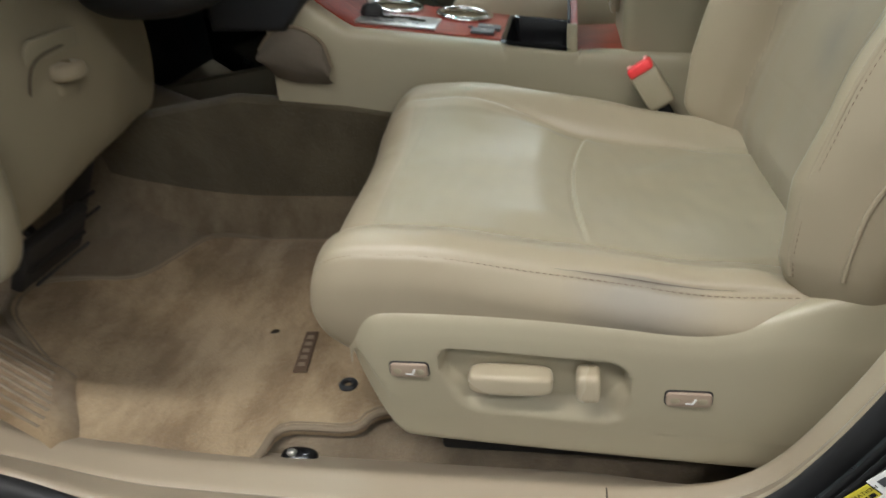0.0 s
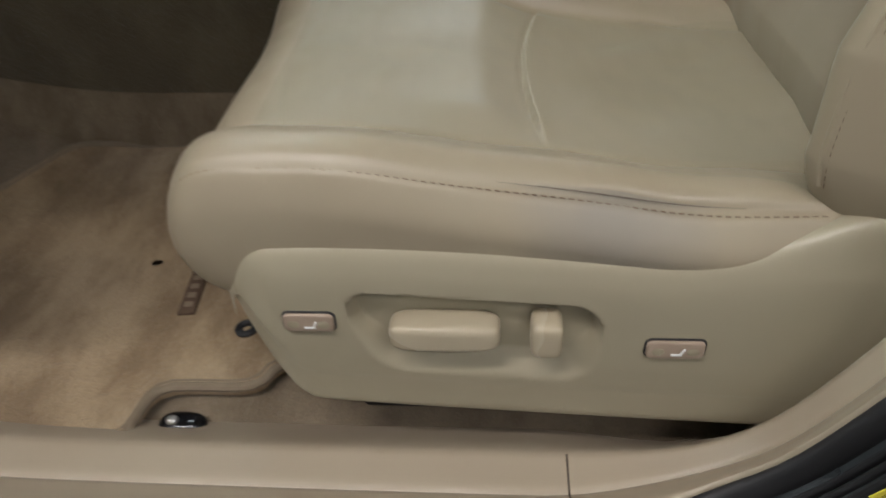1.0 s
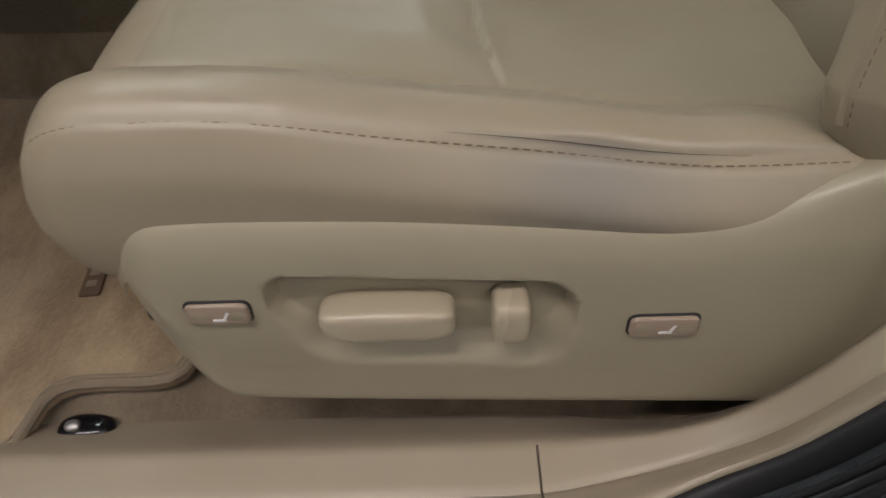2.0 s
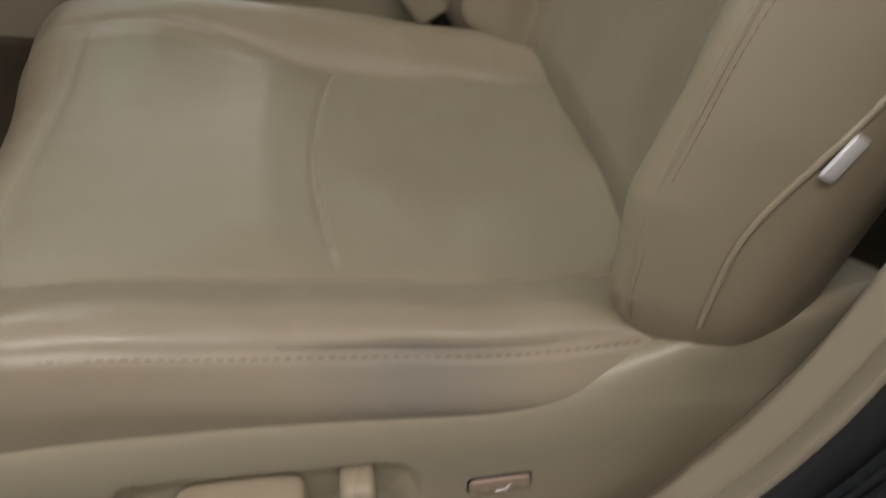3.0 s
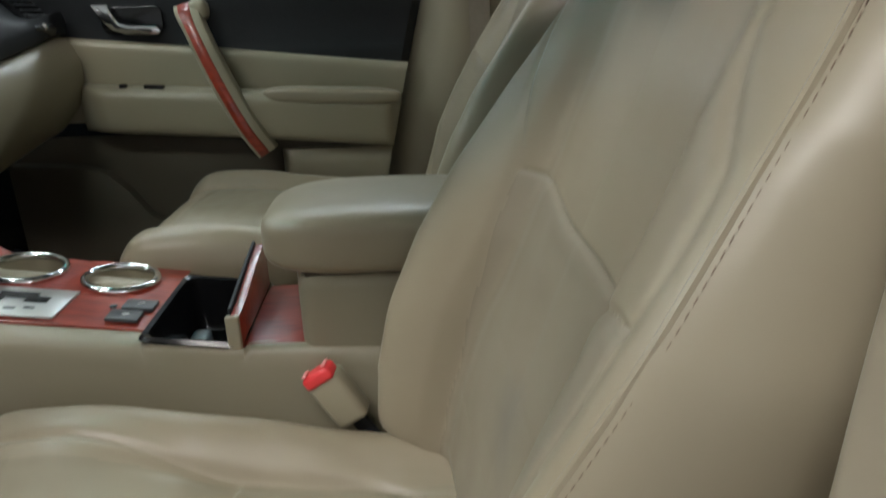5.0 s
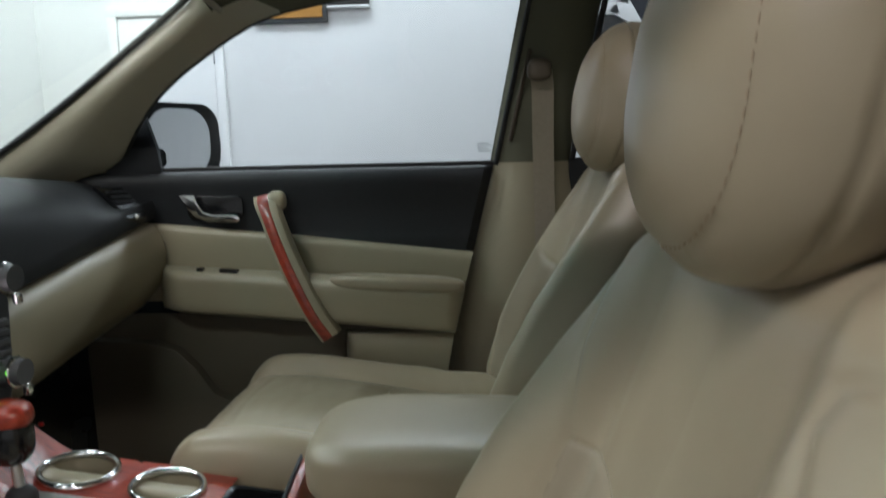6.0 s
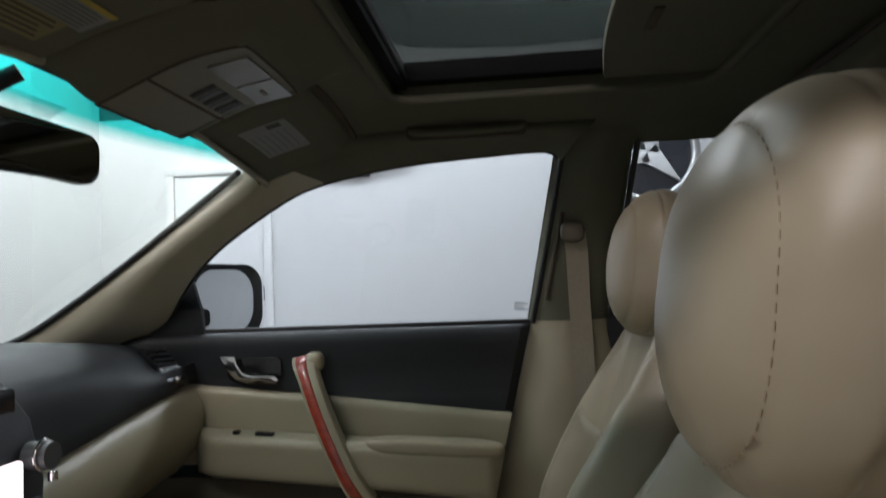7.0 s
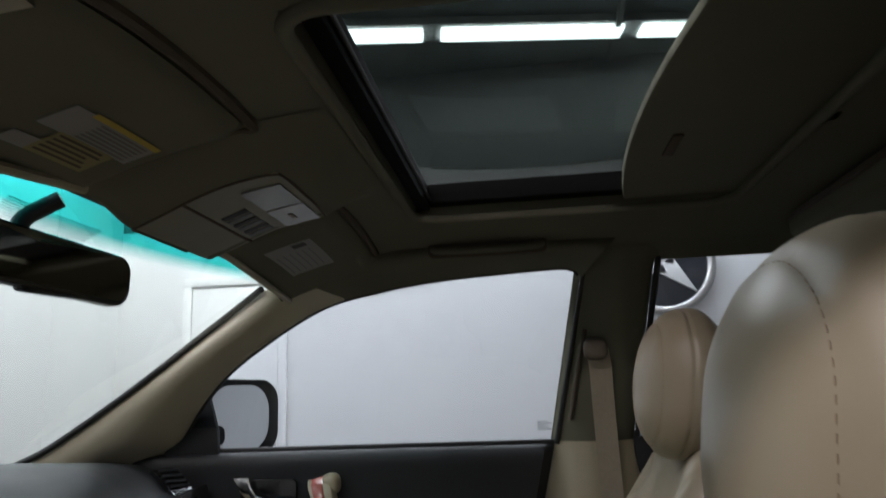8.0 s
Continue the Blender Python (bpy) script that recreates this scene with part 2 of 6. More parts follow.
trim_tan = moulded("tan_plastic", (0.322, 0.286, 0.201), 0.34)
sill_tan = moulded("sill_plastic", (0.338, 0.282, 0.206), 0.40)
trim_tan_dull = moulded("tan_plastic_dull", (0.290, 0.254, 0.175), 0.50)
# pillar beige raised above the other trims, windscreen light put into its colour
pillar_tan_lit = surface("pillar_fabric_plastic_lit", (0.45, 0.415, 0.31), 0.5, vary=0.02)
# beige roof trims, with the dimness under the roof put into the base colour
trim_head_shaded = surface("headliner_fabric_shaded", (0.124, 0.123, 0.090), 0.95, vary=0.08, spec=0.15)
button_tan = surface("button_plastic", (0.40, 0.345, 0.245), 0.28, vary=0.04)
button_rose = surface("switch_plastic", (0.31, 0.24, 0.18), 0.3, vary=0.06)
black_soft = surface("black_soft_plastic", (0.014, 0.0155, 0.018), 0.52, grain=0.35, grain_scale=900, relief=0.0005, vary=0.15, spec=0.35)
black_gloss = surface("black_gloss_plastic", (0.008, 0.008, 0.009), 0.16, vary=0.1)
black_rubber = surface("black_rubber", (0.014, 0.014, 0.015), 0.62, vary=0.2)
paint_dark = surface("dark_car_paint", (0.016, 0.02, 0.022), 0.25, vary=0.1, coat=0.6)
grey_plastic = surface("grey_plastic", (0.06, 0.065, 0.07), 0.4, vary=0.1)
chrome = surface("chrome", (0.78, 0.78, 0.78), 0.09, metal=1.0, vary=0.03)
satin = surface("satin_metal", (0.52, 0.52, 0.50), 0.32, metal=0.85, vary=0.08)
mirror_glass = surface("mirror_silver", (0.82, 0.84, 0.86), 0.015, metal=1.0, vary=0.01)
wood = wood_gloss("red_cherry_wood")
red_plastic = surface("red_plastic", (0.85, 0.055, 0.06), 0.32, vary=0.04)
white_mark = surface("white_print", (0.75, 0.75, 0.74), 0.5, vary=0.03)
webbing = surface("belt_webbing", (0.30, 0.265, 0.21), 0.75, grain=0.6, grain_scale=700, relief=0.0006)
carpet_floor = carpet("floor_carpet", (0.20, 0.158, 0.104), (0.115, 0.085, 0.052), (0.25, 0.20, 0.135))
# floor carpet again, darkened in its colour for the shade beside the tunnel
carpet_tunnel_shaded = carpet("tunnel_carpet_shaded", (0.115, 0.095, 0.058), (0.075, 0.060, 0.036), (0.135, 0.112, 0.072))
carpet_mat = carpet("mat_carpet", (0.36, 0.268, 0.158), (0.15, 0.095, 0.045), (0.44, 0.345, 0.225))
carpet_edge = surface("mat_binding", (0.20, 0.16, 0.11), 0.9, grain=0.6, grain_scale=500, relief=0.001)
# brown plastic, its base lowered further for the unlit foot well
brown_plastic = surface("brown_lower_trim_shaded", (0.085, 0.070, 0.048), 0.6, vary=0.08)
net = surface("pocket_mesh", (0.12, 0.10, 0.075), 0.9, grain=0.8, grain_scale=420, relief=0.002)
wall_paint = surface("white_wall_paint", (0.78, 0.78, 0.77), 0.7, vary=0.025, scale=1.5)
ceiling_paint = surface("ceiling_paint", (0.42, 0.44, 0.43), 0.8, vary=0.06, scale=1.2)
concrete = surface("garage_concrete", (0.07, 0.07, 0.07), 0.5, vary=0.15, scale=1.4, grain=0.3, grain_scale=90, relief=0.002)
tube_light = glow("lamp_diffuser", (0.94, 1.0, 0.95), 24.0)
glass_side = pane("side_glass", (0.62, 0.64, 0.68))
glass_front = pane("windscreen_glass", (0.80, 0.83, 0.81), top=(1.186, 1.202, (0.03, 0.46, 0.43)))
glass_roof = pane("sunroof_glass", (0.26, 0.288, 0.275), 0.12)
black_matte = surface("black_matte_frame", (0.006, 0.006, 0.006), 0.9, vary=0.1, spec=0.08)
wall_mid = surface("light_grey_wall_paint", (0.42, 0.42, 0.42), 0.8, vary=0.05, scale=1.5)
wall_grey = surface("grey_wall_paint", (0.17, 0.17, 0.165), 0.8, vary=0.06, scale=1.5)

# ---- garage ----
GZ = -0.45
solid("ground", rbox(-0.5, 0.0, GZ - 0.05, 12, 10, 0.1, 0), concrete, "grey concrete garage floor under the car", "floor", "structure", flat=True)
solid("ceiling", rbox(-0.5, 0.0, 3.30, 12, 10, 0.1, 0), ceiling_paint, "dull grey garage ceiling with strip lights", "ceiling", "structure", flat=True)
solid("wall_north", rbox(1.385, 3.9, 0.875, 8.03, 0.2, 2.65, 0), wall_paint, "white painted garage wall beside the car", "wall", "structure", flat=True)
solid("wall_north_upper", rbox(1.385, 3.9, 2.725, 8.03, 0.2, 1.05, 0), wall_grey, "grey painted upper part of the garage wall", "wall", "structure", flat=True)
solid("wall_pier", rbox(-4.565, 3.55, 1.4, 3.87, 0.9, 3.7, 0.004), wall_paint, "white painted wall standing forward of the next", "wall", "structure")
solid("wall_west", rbox(-6.55, 0, 1.4, 0.1, 10, 3.7, 0), wall_paint, "white painted garage wall ahead of the car", "wall", "structure", flat=True)
solid("wall_east", rbox(5.45, 0, 1.4, 0.1, 10, 3.7, 0), wall_paint, "white painted garage wall behind the car", "wall", "structure", flat=True)
solid("wall_south", rbox(-0.5, -4.95, 1.4, 12, 0.1, 3.7, 0), wall_mid, "light grey painted garage wall on the driver's side", "wall", "structure", flat=True)

# a plain flush door with its casing in the far wall
door = thing("door_1", (-1.75, 3.8, GZ), "white flush door with a narrow casing in a white wall", "door", kind="structure")
part("casing", rbox(-2.10, 3.79, 0.66, 0.06, 0.035, 2.22, 0.004), wall_paint, door)
part("casing", rbox(-1.40, 3.79, 0.66, 0.06, 0.035, 2.22, 0.004), wall_paint, door)
part("casing", rbox(-1.75, 3.79, 1.80, 0.76, 0.035, 0.06, 0.004), wall_paint, door)
part("leaf", rbox(-1.75, 3.80, 0.66, 0.63, 0.03, 2.19, 0.003), wall_paint, door)
part("hinge", rbox(-1.428, 3.779, 0.93, 0.016, 0.012, 0.10, 0.003), grey_plastic, door)
part("hinge", rbox(-1.428, 3.779, 1.5, 0.016, 0.012, 0.10, 0.003), grey_plastic, door)

# the round sign on the wall, drawn as plain shapes
sign = thing("wall_sign", (1.17, 3.79, 1.75), "round dark wall sign with a silver ring", "sign")
SCX, SCZ = 1.17, 1.75
ring_pts = [(SCX + 0.31 * math.cos(a), 3.765, SCZ + 0.31 * math.sin(a)) for a in np.linspace(0, 2 * math.pi, 48, endpoint=False)]
part("ring", tube(ring_pts, 0.03, 10, True), satin, sign)
part("disc", plate([(SCX + 0.30 * math.cos(a), SCZ + 0.30 * math.sin(a)) for a in np.linspace(0, 2 * math.pi, 48, endpoint=False)], "y", 3.765, 3.795), surface("sign_blue_black", (0.012, 0.018, 0.026), 0.3), sign)
for a in (75, 195, 315):
    c, s = math.cos(radians(a)), math.sin(radians(a))
    tri = [(SCX + 0.285 * c, SCZ + 0.285 * s), (SCX - 0.075 * s, SCZ + 0.075 * c), (SCX + 0.075 * s, SCZ - 0.075 * c)]
    part("spoke", plate(tri, "y", 3.735, 3.7645, 0.004), white_mark, sign, "pale silver wedge")
board = thing("wall_board", (-0.8, 3.79, 1.96), "framed orange and black notice board on the wall", "sign")
part("frame", rbox(-0.92, 3.785, 1.96, 0.50, 0.03, 0.53, 0.006), grey_plastic, board)
part("face", rbox(-0.92, 3.766, 1.96, 0.44, 0.01, 0.47, 0.002), surface("board_orange", (0.50, 0.24, 0.05), 0.4), board)
part("side_piece", rbox(-0.53, 3.785, 2.0, 0.27, 0.03, 0.42, 0.004), surface("board_black", (0.02, 0.02, 0.022), 0.4), board, "dark side piece")
part("lower_trim", rbox(-0.53, 3.775, 1.785, 0.28, 0.05, 0.012, 0.003), wall_paint, board)


def strip_light(x, y):
    lamp = thing("strip_light", (x, y, 3.25), "white fluorescent strip light on the ceiling", "light", "ceiling strip lights")
    part("housing", rbox(x, y, 3.225, 1.30, 0.22, 0.05, 0.006), wall_paint, lamp)
    part("diffuser", rbox(x, y, 3.186, 1.16, 0.15, 0.026, 0.01), tube_light, lamp, "glowing white diffuser")
    return lamp


def lamp_light(x, y, watts, tone):
    """The light that a strip light's diffuser throws down."""
    data = bpy.data.lights.new("strip_glow", "AREA")
    data.shape, data.size, data.size_y, data.energy, data.color = "RECTANGLE", 1.16, 0.15, watts, tone
    new("strip_glow", data).matrix_basis = pose(x, y, 3.168, 0, 0, 8.4)


first_lamp = strip_light(0.414, 3.236)
first_lamp.matrix_basis = pose(0.414, 3.236, 3.25, 0, 0, 8.4)
# only the first row is visible; the rest are added, unseen fill lamps
for row_x, row_y, first, last in ((0.414, 3.236, -3, 3), (0.1, 0.97, -4, 0), (-1.75, -0.75, -2, 0), (-0.55, -1.95, -1, 1), (0.25, -3.60, 1, 3)):
    for k in range(first, last):
        if k or row_y < 3:
            copy_thing(first_lamp, pose(row_x + 1.256 * k, row_y + 0.185 * k, 3.25, 0, 0, 8.4))
        # southern fill rows are stronger and warm, to light the cabin's open side
        lamp_light(row_x + 1.256 * k, row_y + 0.185 * k, *((12.0, (0.90, 1.0, 0.94)) if row_y > -1 else (25.0, (1.0, 0.85, 0.73))))
# added bar draws the pale reflected line in the sunroof glass
rails = thing("ceiling_glint_bar", (0.2, 3.0, 3.22), "thin pale bar under the ceiling in place of a reflected line", "rail")
part("rail", rbox(0.95, 2.9, 3.2, 0.035, 1.6, 0.05, 0.004), satin, rails)
# ---- car shell ----


def floor_z(x):
    return 0.0 if x > -0.55 else 0.75 * (-0.55 - x) ** 1.6


def floor_h(x, y):
    """The carpet's height: it climbs to the toe board, and a little towards the tunnel."""
    return floor_z(x) + 0.04 * sstep(0.40, 0.12, abs(y))


# the floor: one carpeted sheet, rising to the toe board and up the tunnel
rows = []
for x in np.linspace(-1.02, 1.7, 90):
    row = []
    for y in np.linspace(-0.68, 0.72, 70):
        z = floor_h(x, y) + 0.24 * math.exp(-((y + 0.01) / 0.075) ** 4)
        z += 0.0025 * noise.noise((9 * x, 9 * y, 0))
        row.append((x, y, z - 0.012))
    rows.append(row)
floor_bm = grid_bm(rows)
solid("floor", floor_bm, carpet_floor, "stained brown carpet over the car's floor and tunnel", "carpet", "structure")
solid("floor_pan", rbox(0.3, 0.02, -0.12, 2.9, 1.44, 0.12, 0.01), black_rubber, "dark underside of the car's floor", "floor pan", "structure")
solid("firewall", rbox(-1.06, 0.0, 0.42, 0.06, 1.5, 0.95, 0.01), black_soft, "black insulated firewall behind the pedals", "bulkhead", "structure")


def side_y(z):
    """How far out the side of the cabin stands at a height."""
    return 0.712 if z < 0.847 else 0.712 - (z - 0.847) * 0.49


# sill, kick trim and centre pillar of the driver's door opening: one trim swept round the opening
OPENING = [(-1.06, 0.86), (-1.03, 0.60), (-0.985, 0.40), (-0.90, 0.22), (-0.79, 0.105), (-0.66, 0.05), (-0.48, 0.030), (-0.2, 0.027), (0.05, 0.029),
           (0.12, 0.033), (0.18, 0.044), (0.225, 0.067), (0.255, 0.102), (0.277, 0.147), (0.299, 0.205), (0.317, 0.262), (0.334, 0.33), (0.352, 0.42), (0.366, 0.50), (0.380, 0.60), (0.388, 0.72), (0.410, 0.92), (0.435, 1.15)]
edge = spline(OPENING, 130)
# section: (outwards from the opening, towards the driver's side), then the same for the black seal and the painted body
SECTION = [(0.040, 0.060), (0.012, 0.022), (0.002, 0.006), (0.0, 0.0), (0.001, -0.008), (0.003, -0.022), (0.005, -0.034), (0.0075, -0.039), (0.003, -0.043), (-0.002, -0.056), (-0.008, -0.070), (-0.011, -0.082), (-0.006, -0.089), (0.004, -0.090)]
SEAL = [(-0.004, -0.086), (-0.013, -0.093), (-0.012, -0.106), (0.002, -0.113), (0.022, -0.110)]
BODY = [(0.004, -0.100), (0.012, -0.120), (0.018, -0.150), (0.026, -0.164), (0.05, -0.172), (0.12, -0.176), (0.22, -0.172)]


def section_line(section, n, i):
    bm = sweep_opening(section, n, i - 1, i + 1)
    bm.verts.ensure_lookup_table()
    pts = [bm.verts[n + k].co.copy() for k in range(n)]
    bm.free()
    return pts


def sweep_opening(section, n, lo=0, hi=130):
    prof = spline(section, n)
    rows = []
    for i in range(lo, hi):
        a, b = edge[max(0, i - 1)], edge[min(129, i + 1)]
        d = (b - a) / np.linalg.norm(b - a)
        nx, nz = d[1], -d[0]
        x, z = edge[i]
        y0 = -0.661 - 0.03 * sstep(0.0, 0.35, z) + max(0, z - 0.85) * 0.45
        rise = 0.030 * sstep(-0.48, -0.64, x)
        slim = 1 - 0.47 * sstep(0.05, 0.23, x)
        rows.append([(x + nx * (p - rise * min(1, -q / 0.09 if q < 0 else 0)), y0 + q * slim, z + nz * (p - rise * min(1, -q / 0.09 if q < 0 else 0))) for p, q in prof])
    return grid_bm(rows)


seam_i = int(np.argmin(np.abs(edge[:, 0] - 0.075) + np.abs(edge[:, 1] - 0.03)))
sill = thing("sill_trim", (-0.2, -0.70, 0.03), "scuffed beige plastic door sill trim with a fine joint", "sill trim", kind="structure")
part("scuff_plate", sweep_opening(SECTION, 36, 0, seam_i + 1), sill_tan, sill)
part("pillar_trim", sweep_opening(SECTION, 36, seam_i, 130), sill_tan, sill)
part("joint", tube(section_line(SECTION[3:12], 24, seam_i), 0.0011, 6), seam_dark, sill)
part("door_seal", sweep_opening(SEAL, 18), black_rubber, sill, "black rubber door seal")
part("painted_sill", sweep_opening(BODY, 26), paint_dark, sill, "dark painted body flange")
rib = [(0.010 + 0.004 * k, -0.126 - 0.012 * k) for k in range(3)]
for p, q in rib:
    part("seal_lip", sweep_opening([(p, q), (p - 0.006, q - 0.003), (p - 0.003, q - 0.008), (p + 0.004, q - 0.006)], 8), black_rubber, sill)
# a paper label with a yellow strip on the body flange behind the seat
sticker = thing("sticker", (0.27, -0.78, 0.15), "white paper label with a yellow lettered strip on the body flange", "sticker")
ALONG, ACROSS = v3(0.634, 0, 0.775), v3(0.775, 0, -0.634)
CORNER = v3(0.2570, -0.7865, 0.1640)


def label_patch(s0, s1, p0, p1, lift):
    """A thin piece of the label: along and across its strip, at a height over the flange."""
    a = [CORNER + ALONG * q + ACROSS * p for q, p in ((s0, p0), (s1, p0), (s1, p1), (s0, p1))]
    return grid_bm([[q + v3(0, -lift, 0) for q in a], [q + v3(0, -lift + 0.0006, 0) for q in a]], ring=True, caps=True)


yellow_strip = surface("yellow_print", (0.60, 0.52, 0.04), 0.5, vary=0.04)
part("paper", label_patch(0.0, 0.11, 0.017, 0.06, 0.0), white_mark, sticker)
part("paper", label_patch(0.040, 0.11, -0.004, 0.017, 0.0), white_mark, sticker)
part("strip", label_patch(0.0, 0.0385, -0.001, 0.0165, 0.0), yellow_strip, sticker, "yellow strip with black capitals")
for k in range(8):
    part("bar", label_patch(0.006 + 0.012 * k, 0.014 + 0.012 * k, 0.022, 0.027 + 0.006 * (k % 2), 0.0008), grey_plastic, sticker)
for k in range(4):
    part("bar", label_patch(0.046 + 0.012 * k, 0.054 + 0.012 * k, 0.001, 0.010, 0.0008), grey_plastic, sticker)


def lettering(words, size, where):
    """Printed capitals as a mesh, laid along the label."""
    data = bpy.data.curves.new("words", "FONT")
    data.body, data.size = words, size
    flat = bpy.data.objects.new("words", data)
    me = bpy.data.meshes.new_from_object(flat)
    bpy.data.objects.remove(flat)
    m = Matrix.Identity(4)
    for k, axis in enumerate((ALONG, -ACROSS, v3(0, -1, 0), where)):
        for r in range(3):
            m[r][k] = axis[r]
    bm = bmesh.new()
    bm.from_mesh(me)
    bmesh.ops.transform(bm, matrix=m, verts=bm.verts)
    return bm


part("lettering", lettering("INFORMATION", 0.0062, CORNER + ALONG * 0.001 + ACROSS * 0.0062 + v3(0, -0.0012, 0)), black_gloss, sticker)
for k in range(5):
    part("bar", label_patch(0.002 + 0.0072 * k, 0.0075 + 0.0072 * k, 0.0095, 0.0140, 0.0010), black_gloss, sticker)


# headliner: one thick sheet with the sunroof's opening through it
def roof_z(x, y):
    return 1.262 - 0.62 * max(0.0, 0.12 - x) ** 2 - 0.055 * (abs(y) / 0.55) ** 4 - 0.02 * max(0, x - 0.8) ** 2


SX0, SX1, SY0, SY1 = 0.098, 0.62, -0.352, 0.322
xs = sorted({*np.linspace(-0.212, 1.7, 60).tolist(), SX0, SX1})
ys = sorted({*np.linspace(-0.56, 0.56, 50).tolist(), SY0, SY1})
bm = bmesh.new()
low = {(i, k): bm.verts.new((x, y, roof_z(x, y))) for i, x in enumerate(xs) for k, y in enumerate(ys)}
for i in range(len(xs) - 1):
    for k in range(len(ys) - 1):
        if SX0 - 1e-6 <= xs[i] < SX1 - 1e-6 and SY0 - 1e-6 <= ys[k] < SY1 - 1e-6:
            continue
        bm.faces.new((low[i, k], low[i, k + 1], low[i + 1, k + 1], low[i + 1, k]))
ext = bmesh.ops.extrude_face_region(bm, geom=bm.faces[:])
bmesh.ops.translate(bm, vec=(0, 0, 0.035), verts=[g for g in ext["geom"] if isinstance(g, bmesh.types.BMVert)])
bmesh.ops.recalc_face_normals(bm, faces=bm.faces)
solid("headliner", bm, trim_head_shaded, "beige fabric headliner with a sunroof opening", "headliner", "structure")
# roof skin over it, with the same opening
solid("roof_skin", joined(rbox(-0.09, 0, 1.315, 0.38, 1.2, 0.012, 0), rbox(1.17, 0, 1.315, 1.1, 1.2, 0.012, 0),
                          rbox(0.36, -0.49, 1.315, 0.52, 0.26, 0.012, 0), rbox(0.36, 0.48, 1.315, 0.52, 0.28, 0.012, 0)), paint_dark, "dark painted steel roof of the car", "roof", "structure")
# sunroof
sun = thing("sunroof", (0.36, 0, 1.30), "tinted glass sunroof with its beige shade half drawn", "sunroof")
rim = roundrect((SX0 + SX1) / 2, (SY0 + SY1) / 2, SX1 - SX0 + 0.012, SY1 - SY0 + 0.012, 0.045, 6)
part("rim", tube([(a, b, roof_z(a, b) - 0.002) for a, b in rim], 0.008, 10, True), trim_head_shaded, sun, "beige rolled edge of the opening")
part("front_frame", rbox(0.112, -0.015, 1.286, 0.020, 0.66, 0.040, 0.003), black_matte, sun)
part("guide_rail", rbox(0.37, 0.306, 1.290, 0.50, 0.032, 0.034, 0.004), black_matte, sun)
part("guide_rail", rbox(0.37, -0.332, 1.290, 0.50, 0.035, 0.034, 0.004), black_matte, sun)
part("seal_lip", tube([(0.125, -0.33, 1.280), (0.123, -0.015, 1.282), (0.125, 0.30, 1.280)], 0.003, 8), black_rubber, sun)
g = part("glass", rbox(0.36, -0.015, 1.311, 0.50, 0.66, 0.005, 0.001), glass_roof, sun, "dark tinted glass")
g.visible_shadow = False
shade_pts = [(0.418 - 0.028 * (1 - ((y + 0.015) / 0.33) ** 2) + 0.028, y) for y in np.linspace(SY0 + 0.02, SY1 - 0.012, 14)]
part("shade", plate(shade_pts + [(0.66, SY1 - 0.012), (0.66, SY0 + 0.02)], "z", 1.262, 1.274, 0.004), trim_head_shaded, sun, "beige sliding sunshade")
part("shade_pull", rbox(0.475, 0.055, 1.2605, 0.014, 0.075, 0.004, 0.0018), seam_dark, sun)


# passenger's side: pillars, upper frame and rear window surround (a skin with openings)
def side_skin(outline_rows, name, mat, label, thick=0.03, category="trim"):
    rows = [[(x, side_y(z) + 0.0, z) for x, z in row] for row in outline_rows]
    bm = grid_bm(rows)
    ext = bmesh.ops.extrude_face_region(bm, geom=bm.faces[:])
    bmesh.ops.translate(bm, vec=(0, thick, 0), verts=[e for e in ext["geom"] if isinstance(e, bmesh.types.BMVert)])
    bmesh.ops.recalc_face_normals(bm, faces=bm.faces)
    return solid(name, bm, mat, label, category, "structure")


WINDOW_TOP = [(-0.62, 0.822), (-0.528, 0.87), (-0.46, 0.945), (-0.395, 1.007), (-0.30, 1.07), (-0.153, 1.144), (-0.02, 1.174), (0.095, 1.188), (0.22, 1.195), (0.33, 1.199), (0.372, 1.195), (0.388, 1.175)]
top_line = spline(WINDOW_TOP, 60)
# windscreen pillar: from the windscreen's edge to the side window's edge
inner = spline([(-0.843, 0.62, 0.839), (-0.750, 0.615, 0.879), (-0.568, 0.60, 0.988), (-0.386, 0.575, 1.106), (-0.26, 0.53, 1.176), (-0.19, 0.455, 1.195), (-0.10, 0.455, 1.222), (0.05, 0.46, 1.231), (0.25, 0.465, 1.234), (0.36, 0.468, 1.234), (0.45, 0.468, 1.234)], 60)
rows = []
for (x1, y1, z1), (x2, z2) in zip(inner, top_line):
    y2 = side_y(z2)
    row = []
    for s in np.linspace(0, 1, 9):
        bulge = math.sin(math.pi * s)
        row.append((x1 + (x2 - x1) * s - 0.004 * bulge, y1 + (y2 - y1) * s - 0.036 * bulge, z1 + (z2 - z1) * s - 0.004 * bulge))
    row.append((x2, y2 + 0.012, z2 - 0.003))
    row.append((x2, y2 + 0.03, z2 + 0.004))
    rows.append(row)
n_a = 34
pillar = thing("pillar_trim_front", (-0.5, 0.6, 0.86), "beige trim along the windscreen pillar and roof rail", "pillar trim", kind="structure")
part("pillar_cover", grid_bm(rows[:n_a]), pillar_tan_lit, pillar)
# same beige trim, its shaded run along the roof in the darker tone
part("roof_rail", grid_bm(rows[n_a - 1:]), trim_head_shaded, pillar)
part("seal", tube([(x, side_y(z) + 0.018, z) for x, z in top_line], 0.006, 8), black_rubber, pillar, "black window seal")
part("windscreen_seal", tube([tuple(p + np.array((-0.012, -0.004, -0.002))) for p in inner[:30]], 0.007, 8), black_rubber, pillar)
